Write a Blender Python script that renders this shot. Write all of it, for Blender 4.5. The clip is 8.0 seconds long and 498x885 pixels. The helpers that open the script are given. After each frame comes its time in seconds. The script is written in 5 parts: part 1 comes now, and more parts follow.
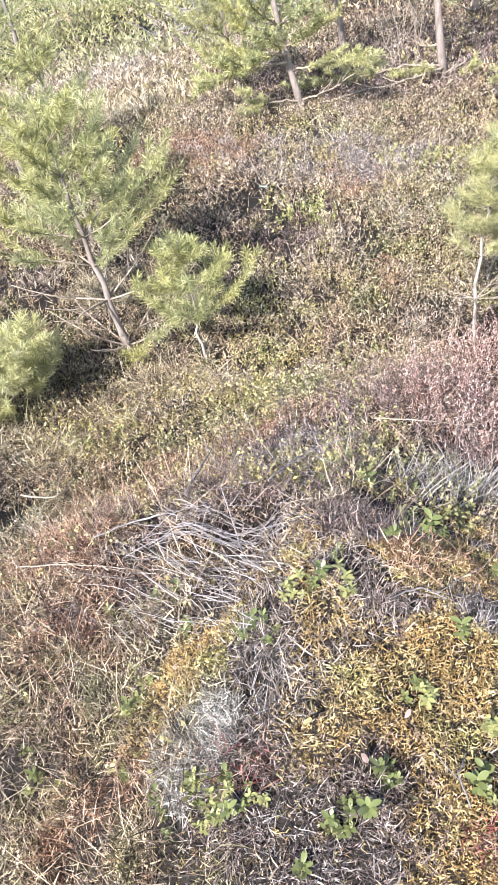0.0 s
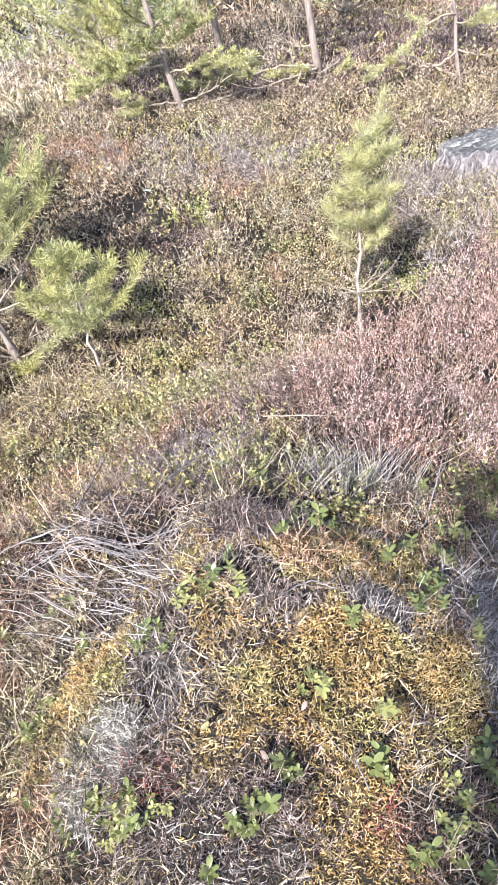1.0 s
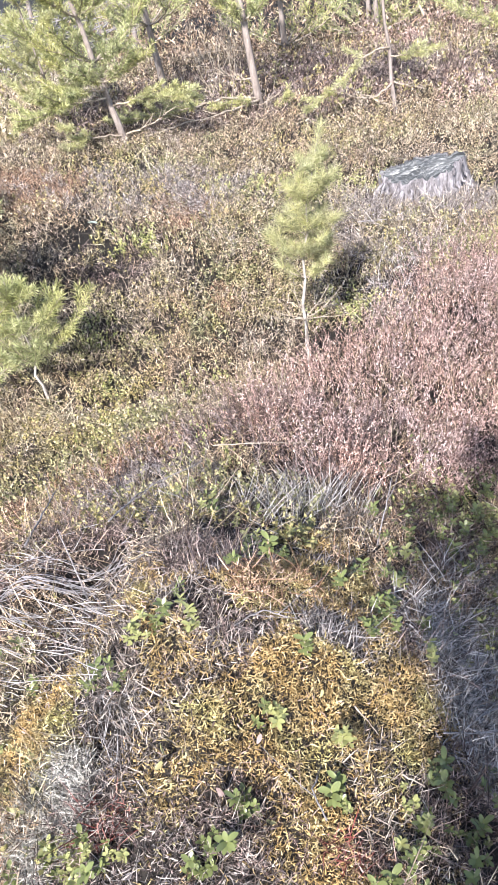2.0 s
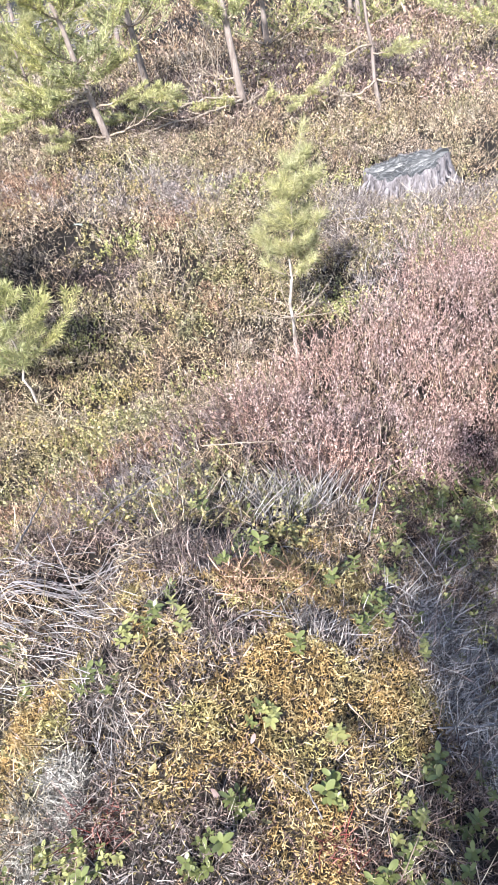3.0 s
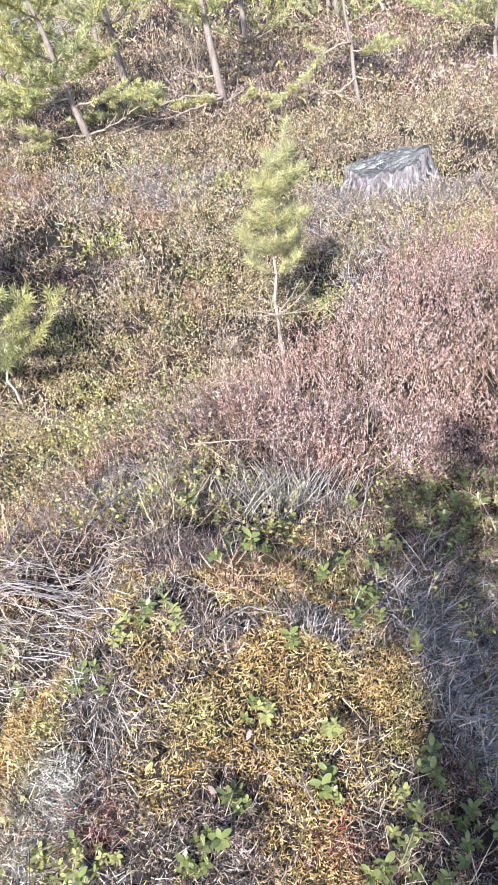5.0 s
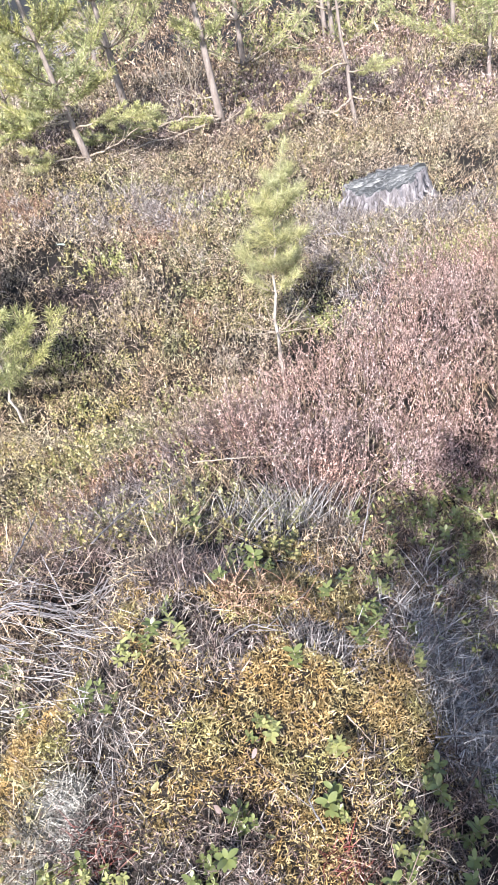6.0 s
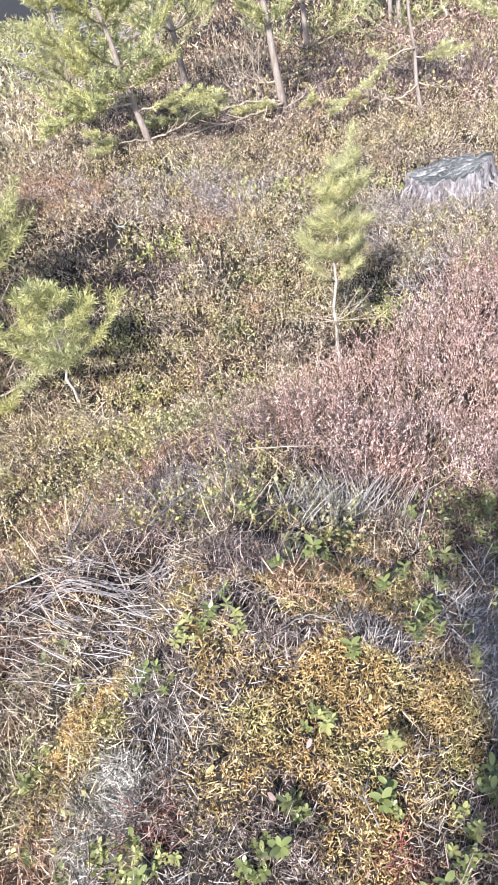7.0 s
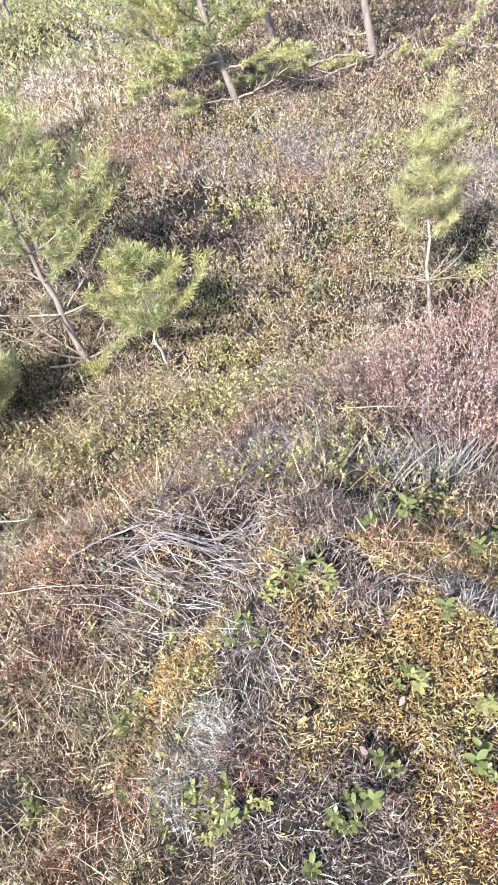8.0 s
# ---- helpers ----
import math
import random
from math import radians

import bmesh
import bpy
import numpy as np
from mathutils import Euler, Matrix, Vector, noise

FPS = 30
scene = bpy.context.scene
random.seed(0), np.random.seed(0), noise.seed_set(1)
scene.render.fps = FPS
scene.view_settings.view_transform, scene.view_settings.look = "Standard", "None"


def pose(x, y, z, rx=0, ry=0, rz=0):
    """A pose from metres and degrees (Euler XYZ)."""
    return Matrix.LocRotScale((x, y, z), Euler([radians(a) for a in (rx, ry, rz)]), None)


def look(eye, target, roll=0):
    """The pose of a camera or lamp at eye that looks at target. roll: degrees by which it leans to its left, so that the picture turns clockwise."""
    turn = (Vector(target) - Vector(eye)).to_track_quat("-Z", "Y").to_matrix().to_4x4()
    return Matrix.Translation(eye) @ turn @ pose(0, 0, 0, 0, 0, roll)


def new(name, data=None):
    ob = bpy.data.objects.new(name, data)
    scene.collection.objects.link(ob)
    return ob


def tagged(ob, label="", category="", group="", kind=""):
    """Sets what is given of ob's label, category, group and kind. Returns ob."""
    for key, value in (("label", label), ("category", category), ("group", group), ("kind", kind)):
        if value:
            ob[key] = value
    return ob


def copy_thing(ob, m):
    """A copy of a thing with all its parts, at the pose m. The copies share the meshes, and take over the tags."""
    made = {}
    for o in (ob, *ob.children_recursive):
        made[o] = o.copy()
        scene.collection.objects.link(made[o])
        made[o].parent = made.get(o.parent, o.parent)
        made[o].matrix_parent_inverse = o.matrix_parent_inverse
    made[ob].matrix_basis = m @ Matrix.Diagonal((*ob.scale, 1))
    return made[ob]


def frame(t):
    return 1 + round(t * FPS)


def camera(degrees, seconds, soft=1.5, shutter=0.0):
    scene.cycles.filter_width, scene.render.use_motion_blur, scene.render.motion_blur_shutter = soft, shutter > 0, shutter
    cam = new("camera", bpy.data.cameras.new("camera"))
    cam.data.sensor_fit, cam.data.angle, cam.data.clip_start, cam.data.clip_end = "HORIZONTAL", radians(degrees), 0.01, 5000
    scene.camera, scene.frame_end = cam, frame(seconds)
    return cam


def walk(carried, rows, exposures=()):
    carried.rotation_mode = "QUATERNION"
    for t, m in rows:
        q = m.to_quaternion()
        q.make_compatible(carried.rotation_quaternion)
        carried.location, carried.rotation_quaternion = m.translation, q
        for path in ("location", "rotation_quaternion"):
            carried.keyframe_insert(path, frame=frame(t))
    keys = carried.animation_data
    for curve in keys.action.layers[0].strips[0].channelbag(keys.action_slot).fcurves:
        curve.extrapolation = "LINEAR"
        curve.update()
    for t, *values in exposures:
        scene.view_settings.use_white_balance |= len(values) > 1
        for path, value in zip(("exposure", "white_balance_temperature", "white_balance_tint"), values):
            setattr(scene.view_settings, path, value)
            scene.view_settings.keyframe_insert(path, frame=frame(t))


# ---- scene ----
cam = camera(37.72, 8.0, soft=1.5)
PATH = [
    (0.0, pose(-0.0731, -0.0156, 1.3430, 53.790, 7.833, 9.149)),
    (0.5, pose(-0.0449, -0.0133, 1.3439, 53.955, 6.863, 3.379)),
    (1.0, pose(-0.0220, -0.0080, 1.3411, 52.792, 7.292, 0.977)),
    (1.5, pose(-0.0117, -0.0028, 1.3469, 54.294, 6.850, -0.226)),
    (1.7, pose(-0.0080, -0.0036, 1.3471, 54.447, 6.846, -1.450)),
    (2.8, pose(0.0048, -0.0033, 1.3450, 53.824, 7.278, -4.435)),
    (3.0, pose(0.0030, -0.0029, 1.3452, 54.086, 7.570, -4.241)),
    (3.5, pose(0.0000, 0.0000, 1.3400, 53.061, 7.531, -5.628)),
    (4.0, pose(-0.0070, -0.0015, 1.3372, 52.720, 7.401, -5.052)),
    (4.5, pose(-0.0065, -0.0017, 1.3404, 52.791, 7.709, -4.996)),
    (5.0, pose(-0.0079, -0.0042, 1.3455, 53.762, 7.515, -5.769)),
    (5.2, pose(-0.0048, -0.0060, 1.3518, 54.052, 7.664, -5.844)),
    (6.3, pose(-0.0113, -0.0105, 1.3553, 55.132, 8.086, -6.023)),
    (6.5, pose(-0.0095, -0.0084, 1.3538, 55.167, 8.283, -5.462)),
    (7.0, pose(-0.0443, -0.0008, 1.3535, 54.637, 7.983, -1.782)),
    (7.5, pose(-0.0582, 0.0039, 1.3405, 53.485, 10.250, 2.174)),
    (8.0, pose(-0.0718, -0.0033, 1.3352, 52.960, 10.940, 3.849)),
]
walk(cam, PATH, exposures=[(0.0, 1.18, 6290, 13), (8.0, 1.09, 6290, 13)])

# ---- daylight: low spring sun behind the viewer's left shoulder ----
SUN = Vector((-0.30, -0.95, 0.78)).normalized()
world = bpy.data.worlds.new("sky")
scene.world = world
world.use_nodes = True
sky = world.node_tree.nodes.new("ShaderNodeTexSky")
sky.sky_type, sky.sun_disc = "NISHITA", False
sky.sun_elevation = math.asin(SUN.z)
sky.sun_rotation = math.atan2(SUN.x, SUN.y)
backing = world.node_tree.nodes["Background"]
backing.inputs["Strength"].default_value = 0.115
world.node_tree.links.new(sky.outputs["Color"], backing.inputs["Color"])
sun = new("sun", bpy.data.lights.new("sun", "SUN"))
sun.data.energy, sun.data.angle, sun.data.color = 5.0, radians(0.6), (1.0, 0.95, 0.87)
sun.matrix_world = look(SUN * 30, (0, 0, 0))

# ---- materials ----
def node(tree, kind, **settings):
    n = tree.nodes.new(kind)
    for key, value in settings.items():
        n.inputs[key].default_value = value
    return n


def ramp_node(tree, stops):
    r = tree.nodes.new("ShaderNodeValToRGB")
    while len(r.color_ramp.elements) < len(stops):
        r.color_ramp.elements.new(0.5)
    for e, (at, colour) in zip(r.color_ramp.elements, stops):
        e.position, e.color = at, (*colour, 1)
    return r


def plant(name, stops, rough=0.6, patch=3.0, patch_tint=(1.25, 1.05, 0.8), through_light=0.0, gloss=0.3, tuft=20.0, uneven=(0.74, 1.22), spread=0.72):
    """Leaf, twig or needle: each piece takes its own colour from the stops, and patches of the ground shift it a little."""
    m = bpy.data.materials.new(name)
    m.use_nodes = True
    t = m.node_tree
    b = t.nodes["Principled BSDF"]
    geo = t.nodes.new("ShaderNodeNewGeometry")
    r = ramp_node(t, [(0.5 + (at - 0.5) * spread, colour) for at, colour in stops])
    t.links.new(geo.outputs["Random Per Island"], r.inputs["Fac"])
    place = t.nodes.new("ShaderNodeTexCoord")
    n = node(t, "ShaderNodeTexNoise", Scale=patch, Detail=3.0)
    t.links.new(place.outputs["Object"], n.inputs["Vector"])
    tint = ramp_node(t, patch_tint if isinstance(patch_tint, list) else [(0.35, (1, 1, 1)), (0.65, patch_tint)])
    t.links.new(n.outputs["Fac"], tint.inputs["Fac"])
    mix = t.nodes.new("ShaderNodeMix")
    mix.data_type, mix.blend_type = "RGBA", "MULTIPLY"
    mix.inputs[0].default_value = 1.0
    t.links.new(r.outputs["Color"], mix.inputs[6])
    t.links.new(tint.outputs["Color"], mix.inputs[7])
    fine = node(t, "ShaderNodeTexNoise", Scale=tuft, Detail=4.0)
    t.links.new(place.outputs["Object"], fine.inputs["Vector"])
    grain = ramp_node(t, [(0.36, (uneven[0],) * 3), (0.64, (uneven[1],) * 3)])
    t.links.new(fine.outputs["Fac"], grain.inputs["Fac"])
    mix2 = t.nodes.new("ShaderNodeMix")
    mix2.data_type, mix2.blend_type = "RGBA", "MULTIPLY"
    mix2.inputs[0].default_value = 1.0
    t.links.new(mix.outputs[2], mix2.inputs[6])
    t.links.new(grain.outputs["Color"], mix2.inputs[7])
    t.links.new(mix2.outputs[2], b.inputs["Base Color"])
    b.inputs["Roughness"].default_value = rough
    b.inputs["Specular IOR Level"].default_value = gloss
    if through_light:
        thin = t.nodes.new("ShaderNodeBsdfTranslucent")
        t.links.new(mix2.outputs[2], thin.inputs["Color"])
        add = t.nodes.new("ShaderNodeMixShader")
        add.inputs[0].default_value = through_light
        t.links.new(b.outputs[0], add.inputs[1])
        t.links.new(thin.outputs[0], add.inputs[2])
        t.links.new(add.outputs[0], t.nodes["Material Output"].inputs["Surface"])
    return m


def surface(name, stops, scale, rough=0.85, bump=0.3, stretch=(1, 1, 1), fine=60.0):
    """Bark, soil, weathered wood: two scales of noise, with relief."""
    m = bpy.data.materials.new(name)
    m.use_nodes = True
    t = m.node_tree
    b = t.nodes["Principled BSDF"]
    place = t.nodes.new("ShaderNodeTexCoord")
    mapped = t.nodes.new("ShaderNodeMapping")
    mapped.inputs["Scale"].default_value = stretch
    t.links.new(place.outputs["Object"], mapped.inputs["Vector"])
    big = node(t, "ShaderNodeTexNoise", Scale=scale, Detail=6.0, Roughness=0.65)
    small = node(t, "ShaderNodeTexNoise", Scale=fine, Detail=4.0, Roughness=0.7)
    for n in (big, small):
        t.links.new(mapped.outputs["Vector"], n.inputs["Vector"])
    both = t.nodes.new("ShaderNodeMath")
    both.operation = "MULTIPLY_ADD"
    both.inputs[1].default_value = 0.45
    t.links.new(small.outputs["Fac"], both.inputs[0])
    half = t.nodes.new("ShaderNodeMath")
    half.operation = "MULTIPLY"
    half.inputs[1].default_value = 0.55
    t.links.new(big.outputs["Fac"], half.inputs[0])
    t.links.new(half.outputs[0], both.inputs[2])
    r = ramp_node(t, stops)
    t.links.new(both.outputs[0], r.inputs["Fac"])
    t.links.new(r.outputs["Color"], b.inputs["Base Color"])
    b.inputs["Roughness"].default_value = rough
    bm = node(t, "ShaderNodeBump", Strength=bump, Distance=0.01)
    t.links.new(both.outputs[0], bm.inputs["Height"])
    t.links.new(bm.outputs["Normal"], b.inputs["Normal"])
    return m


# peat and litter, darkened past peat's own colour for shade between shoots
SOIL = surface("peat_litter_and_gap_shade", [(0.3, (0.004, 0.0032, 0.0028)), (0.5, (0.010, 0.0075, 0.006)), (0.62, (0.020, 0.0155, 0.012)), (0.75, (0.06, 0.047, 0.036))], 3.0, fine=120.0, bump=0.8)
BARK = surface("pine_bark", [(0.3, (0.10, 0.082, 0.075)), (0.5, (0.25, 0.208, 0.19)), (0.7, (0.41, 0.365, 0.345))], 14.0, stretch=(1, 1, 0.35), bump=0.6)
PALE_BARK = surface("pale_sapling_bark", [(0.38, (0.17, 0.145, 0.13)), (0.5, (0.38, 0.34, 0.31)), (0.62, (0.60, 0.56, 0.53))], 22.0, stretch=(1, 1, 0.4), bump=0.5)
TWIG = surface("pine_twig", [(0.35, (0.22, 0.17, 0.13)), (0.65, (0.50, 0.44, 0.37))], 30.0, bump=0.3)
DEADWOOD = surface("bleached_wood", [(0.3, (0.05, 0.046, 0.05)), (0.46, (0.19, 0.178, 0.182)), (0.58, (0.38, 0.355, 0.365)), (0.72, (0.58, 0.56, 0.57))], 12.0, stretch=(1, 1, 0.25), bump=1.0, fine=70.0)
SAWN = surface("weathered_sawn_wood", [(0.40, (0.025, 0.027, 0.029)), (0.47, (0.075, 0.08, 0.085)), (0.53, (0.15, 0.155, 0.16)), (0.60, (0.36, 0.36, 0.36))], 7.0, stretch=(0.5, 4.0, 1), bump=1.0, fine=22.0)
NEEDLE = plant("pine_needles", [(0.0, (0.18, 0.21, 0.09)), (0.5, (0.40, 0.435, 0.21)), (1.0, (0.68, 0.69, 0.42))], 0.4, 2.0, (1.15, 1.05, 0.8), 0.35, 0.5)
NEEDLE_PALE = plant("yellow_pine_needles", [(0.0, (0.30, 0.325, 0.155)), (0.5, (0.49, 0.50, 0.275)), (1.0, (0.69, 0.675, 0.44))], 0.4, 8.0, (1.1, 1.05, 0.85), 0.35, 0.5)
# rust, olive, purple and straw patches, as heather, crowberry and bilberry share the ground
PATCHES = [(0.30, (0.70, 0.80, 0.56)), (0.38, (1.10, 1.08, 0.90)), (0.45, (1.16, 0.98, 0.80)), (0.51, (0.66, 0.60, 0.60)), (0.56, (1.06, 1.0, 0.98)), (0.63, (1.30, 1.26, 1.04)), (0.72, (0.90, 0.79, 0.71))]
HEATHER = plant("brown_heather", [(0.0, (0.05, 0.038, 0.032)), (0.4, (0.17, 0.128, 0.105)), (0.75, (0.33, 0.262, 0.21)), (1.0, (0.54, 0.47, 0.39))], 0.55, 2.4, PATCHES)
HEATHER_PALE = plant("pale_heather", [(0.0, (0.10, 0.085, 0.075)), (0.4, (0.31, 0.275, 0.24)), (1.0, (0.64, 0.59, 0.53))], 0.55, 1.5, (1.1, 1.0, 0.82))
HEATHER_DARK = plant("dark_heather", [(0.0, (0.028, 0.019, 0.02)), (0.5, (0.132, 0.104, 0.102)), (0.85, (0.27, 0.222, 0.22)), (1.0, (0.43, 0.375, 0.372))], 0.55, 2.5, (1.15, 1.0, 0.9))
HEATHER_PINK = plant("withered_pink_heather", [(0.0, (0.06, 0.037, 0.034)), (0.35, (0.20, 0.132, 0.130)), (0.65, (0.38, 0.275, 0.268)), (1.0, (0.72, 0.615, 0.61))], 0.6, 3.5, (1.12, 0.95, 0.82))
BERRY = plant("bilberry_leaves", [(0.0, (0.10, 0.11, 0.05)), (0.5, (0.30, 0.295, 0.145)), (1.0, (0.57, 0.55, 0.33))], 0.4, 1.5, (1.22, 1.03, 0.8), 0.25, 0.5)
MOSS = plant("golden_moss", [(0.0, (0.11, 0.078, 0.038)), (0.3, (0.31, 0.237, 0.118)), (0.65, (0.52, 0.42, 0.225)), (1.0, (0.76, 0.66, 0.44))], 0.55, 9.0, [(0.32, (0.88, 0.98, 0.78)), (0.45, (1.0, 0.98, 0.9)), (0.55, (1.04, 0.91, 0.74)), (0.68, (1.05, 1.04, 0.95))], 0.1, uneven=(0.76, 1.18), spread=0.9)
GREY = plant("bleached_twigs", [(0.0, (0.045, 0.041, 0.042)), (0.45, (0.17, 0.16, 0.165)), (0.8, (0.33, 0.315, 0.325)), (1.0, (0.60, 0.59, 0.61))], 0.5, 4.0, (1.0, 0.96, 0.92))
PALE_TWIG = plant("pale_dead_twigs", [(0.0, (0.12, 0.115, 0.118)), (0.4, (0.32, 0.31, 0.318)), (1.0, (0.60, 0.588, 0.60))], 0.5, 5.0, (1.0, 0.97, 0.93))
STRAW = plant("dry_grass", [(0.0, (0.22, 0.175, 0.11)), (0.5, (0.46, 0.40, 0.29)), (1.0, (0.70, 0.65, 0.53))], 0.5, 3.0, (1.05, 1.0, 0.85), 0.2)
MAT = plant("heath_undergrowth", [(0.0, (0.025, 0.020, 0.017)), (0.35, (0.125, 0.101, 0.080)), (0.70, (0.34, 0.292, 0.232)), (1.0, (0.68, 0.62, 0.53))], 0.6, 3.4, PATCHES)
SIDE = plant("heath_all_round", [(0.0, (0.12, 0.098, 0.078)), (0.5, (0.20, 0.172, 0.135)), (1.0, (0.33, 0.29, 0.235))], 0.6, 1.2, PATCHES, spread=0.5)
RUST = plant("rusty_heather", [(0.0, (0.06, 0.030, 0.022)), (0.4, (0.215, 0.132, 0.090)), (0.75, (0.40, 0.27, 0.19)), (1.0, (0.62, 0.485, 0.385))], 0.6, 6.0, (1.08, 0.94, 0.85))
OLIVE = plant("crowberry_shoots", [(0.0, (0.05, 0.05, 0.028)), (0.4, (0.19, 0.185, 0.10)), (0.8, (0.38, 0.365, 0.23)), (1.0, (0.60, 0.58, 0.44))], 0.5, 6.0, (1.15, 1.0, 0.85), 0.15)
ASH = plant("ashen_heather", [(0.0, (0.05, 0.04, 0.042)), (0.4, (0.165, 0.142, 0.145)), (0.75, (0.31, 0.278, 0.283)), (1.0, (0.55, 0.515, 0.52))], 0.6, 2.5, (1.05, 1.0, 0.88))
STUMP_WOOD = surface("weathered_stump_wood", [(0.35, (0.03, 0.027, 0.03)), (0.44, (0.11, 0.10, 0.108)), (0.53, (0.24, 0.225, 0.243)), (0.64, (0.38, 0.365, 0.39)), (0.76, (0.56, 0.55, 0.57))], 16.0, stretch=(1, 1, 0.22), bump=1.0, fine=60.0)
LICHEN = plant("reindeer_lichen", [(0.0, (0.13, 0.126, 0.116)), (0.5, (0.33, 0.32, 0.298)), (1.0, (0.62, 0.607, 0.57))], 0.9, 6.0, (1.0, 0.97, 0.92))
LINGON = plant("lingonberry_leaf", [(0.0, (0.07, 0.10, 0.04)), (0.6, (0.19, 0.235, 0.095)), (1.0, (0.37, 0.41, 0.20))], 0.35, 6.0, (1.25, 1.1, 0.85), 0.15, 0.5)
# yellow-green leaf colour, made paler to carry sunlight and gloss
LINGON_YELLOW = plant("yellow_sun_lightened_leaf", [(0.0, (0.22, 0.26, 0.09)), (1.0, (0.52, 0.53, 0.25))], 0.35, 6.0, (1.1, 1.05, 0.9), 0.2, 0.5)
BLEACHED = plant("bleached_stems", [(0.0, (0.11, 0.105, 0.112)), (0.6, (0.30, 0.29, 0.31)), (1.0, (0.50, 0.49, 0.515))], 0.5, 4.0, (1.0, 0.97, 0.95))
PALE_LEAF = plant("withered_leaf", [(0.0, (0.40, 0.385, 0.21)), (1.0, (0.52, 0.50, 0.29))], 0.7, 90.0, (1.0, 0.95, 0.8), 0.2, 0.2)
PINK_LEAF = plant("dead_leaf", [(0.0, (0.28, 0.225, 0.22)), (1.0, (0.38, 0.32, 0.315))], 0.7, 90.0, (1.0, 0.88, 0.85), 0.1, 0.2)
PALE_GREEN = plant("pale_green_scrap", [(0.0, (0.42, 0.58, 0.50)), (1.0, (0.50, 0.66, 0.58))], 0.5, 60.0, (0.95, 1.0, 1.0))
RED_STEM = plant("red_stems", [(0.0, (0.07, 0.018, 0.018)), (0.5, (0.22, 0.06, 0.055)), (1.0, (0.42, 0.22, 0.19))], 0.5, 6.0, (1.0, 0.95, 0.9))
MEADOW = plant("meadow_grass", [(0.0, (0.25, 0.265, 0.135)), (0.5, (0.34, 0.35, 0.19)), (1.0, (0.45, 0.445, 0.28))], 0.5, 0.5, (1.1, 1.02, 0.85), 0.25)

# ---- ground ----
rng = np.random.default_rng(7)

# hummocks and dips: centre x, y, spread, height
FORMS = [
    (-0.18, 0.55, 0.28, 0.34), (-0.22, 0.98, 0.26, 0.17), (0.12, 0.95, 0.25, 0.13), (0.44, 0.75, 0.18, -0.12), (0.48, 1.12, 0.18, -0.13),
    (-0.95, 1.60, 0.45, -0.06), (0.55, 1.65, 0.45, -0.10), (-0.10, 1.75, 0.45, 0.28), (0.15, 2.60, 0.60, -0.17), (-1.10, 2.60, 0.60, -0.20),
    (1.00, 2.90, 0.60, 0.14), (1.10, 4.10, 0.70, -0.10), (-1.80, 5.00, 1.20, 0.22), (-0.75, 1.10, 0.30, 0.27), (-0.39, 1.00, 0.06, -0.09), (-0.06, 1.12, 0.06, -0.06),
]


def lie(x, y):
    """Height of the ground, for arrays or numbers."""
    x, y = np.asarray(x, float), np.asarray(y, float)
    z = -0.02 + 0.011 * np.clip(x, -12, 12)
    for cx, cy, s, h in FORMS:
        z = z + h * np.exp(-((x - cx) ** 2 + (y - cy) ** 2) / (2 * s * s))
    far = np.clip((np.hypot(x, y) - 5) / 6, 0, 1)
    z = z + far * (0.18 * np.sin(0.55 * x + 0.3 * y) + 0.14 * np.sin(0.8 * y - 0.4 * x + 1.0))
    mid = np.clip(8 - np.hypot(x, y), 0, 1)
    z = z + mid * (0.016 * np.sin(9 * x + 4 * y) * np.sin(7 * y - 3 * x) + 0.009 * np.sin(23 * x - 8 * y + 1.0) * np.sin(19 * y + 5 * x))
    # loose cushions on the hummocks, and the shrubs' floor a little deeper
    near = np.clip(1.7 - y, 0, 1) * np.clip(y + 0.6, 0, 1) * np.clip(1.9 - np.abs(x), 0, 1)
    for k in range(7):
        c, s, w = math.cos(k * 2.4), math.sin(k * 2.4), 26 + 9 * k
        z = z + near * 0.0055 * (1 - 0.08 * k) * np.sin(w * (c * x + s * y) + 1.7 * k + 0.8 * np.sin(11 * (s * x - c * y) + k))
    return z - 0.06 * np.clip((y - 1.25) / 0.5, 0, 1) - 0.04 * np.clip((-0.45 - x) / 0.2, 0, 1) * np.clip((2.2 - y) / 0.5, 0, 1)


def mesh_np(name, verts, faces, material, parent=None, smooth=False):
    """One mesh object from arrays; faces: array of triangles or quads."""
    me = bpy.data.meshes.new(name)
    n, k = faces.shape
    me.vertices.add(len(verts))
    me.vertices.foreach_set("co", np.ascontiguousarray(verts, np.float32).ravel())
    me.loops.add(n * k)
    me.loops.foreach_set("vertex_index", np.ascontiguousarray(faces, np.int32).ravel())
    me.polygons.add(n)
    me.polygons.foreach_set("loop_start", np.arange(0, n * k, k, dtype=np.int32))
    if smooth:
        me.polygons.foreach_set("use_smooth", np.ones(n, bool))
    me.update(calc_edges=True)
    me.materials.append(material)
    ob = new(name, me)
    ob.parent = parent
    return ob


def grid_sheet(xs, ys):
    gx, gy = np.meshgrid(xs, ys)
    v = np.stack([gx, gy, lie(gx, gy)], -1).reshape(-1, 3)
    w, h = len(xs), len(ys)
    i = (np.arange(h - 1)[:, None] * w + np.arange(w - 1)).ravel()
    return v, np.stack([i, i + 1, i + w + 1, i + w], 1)


def spaced(near_lo, near_hi, step, reach):
    mid = np.arange(near_lo, near_hi, step)
    out = np.geomspace(step * 2, reach, 64)
    return np.concatenate([(near_lo - out)[::-1], mid, near_hi + out])


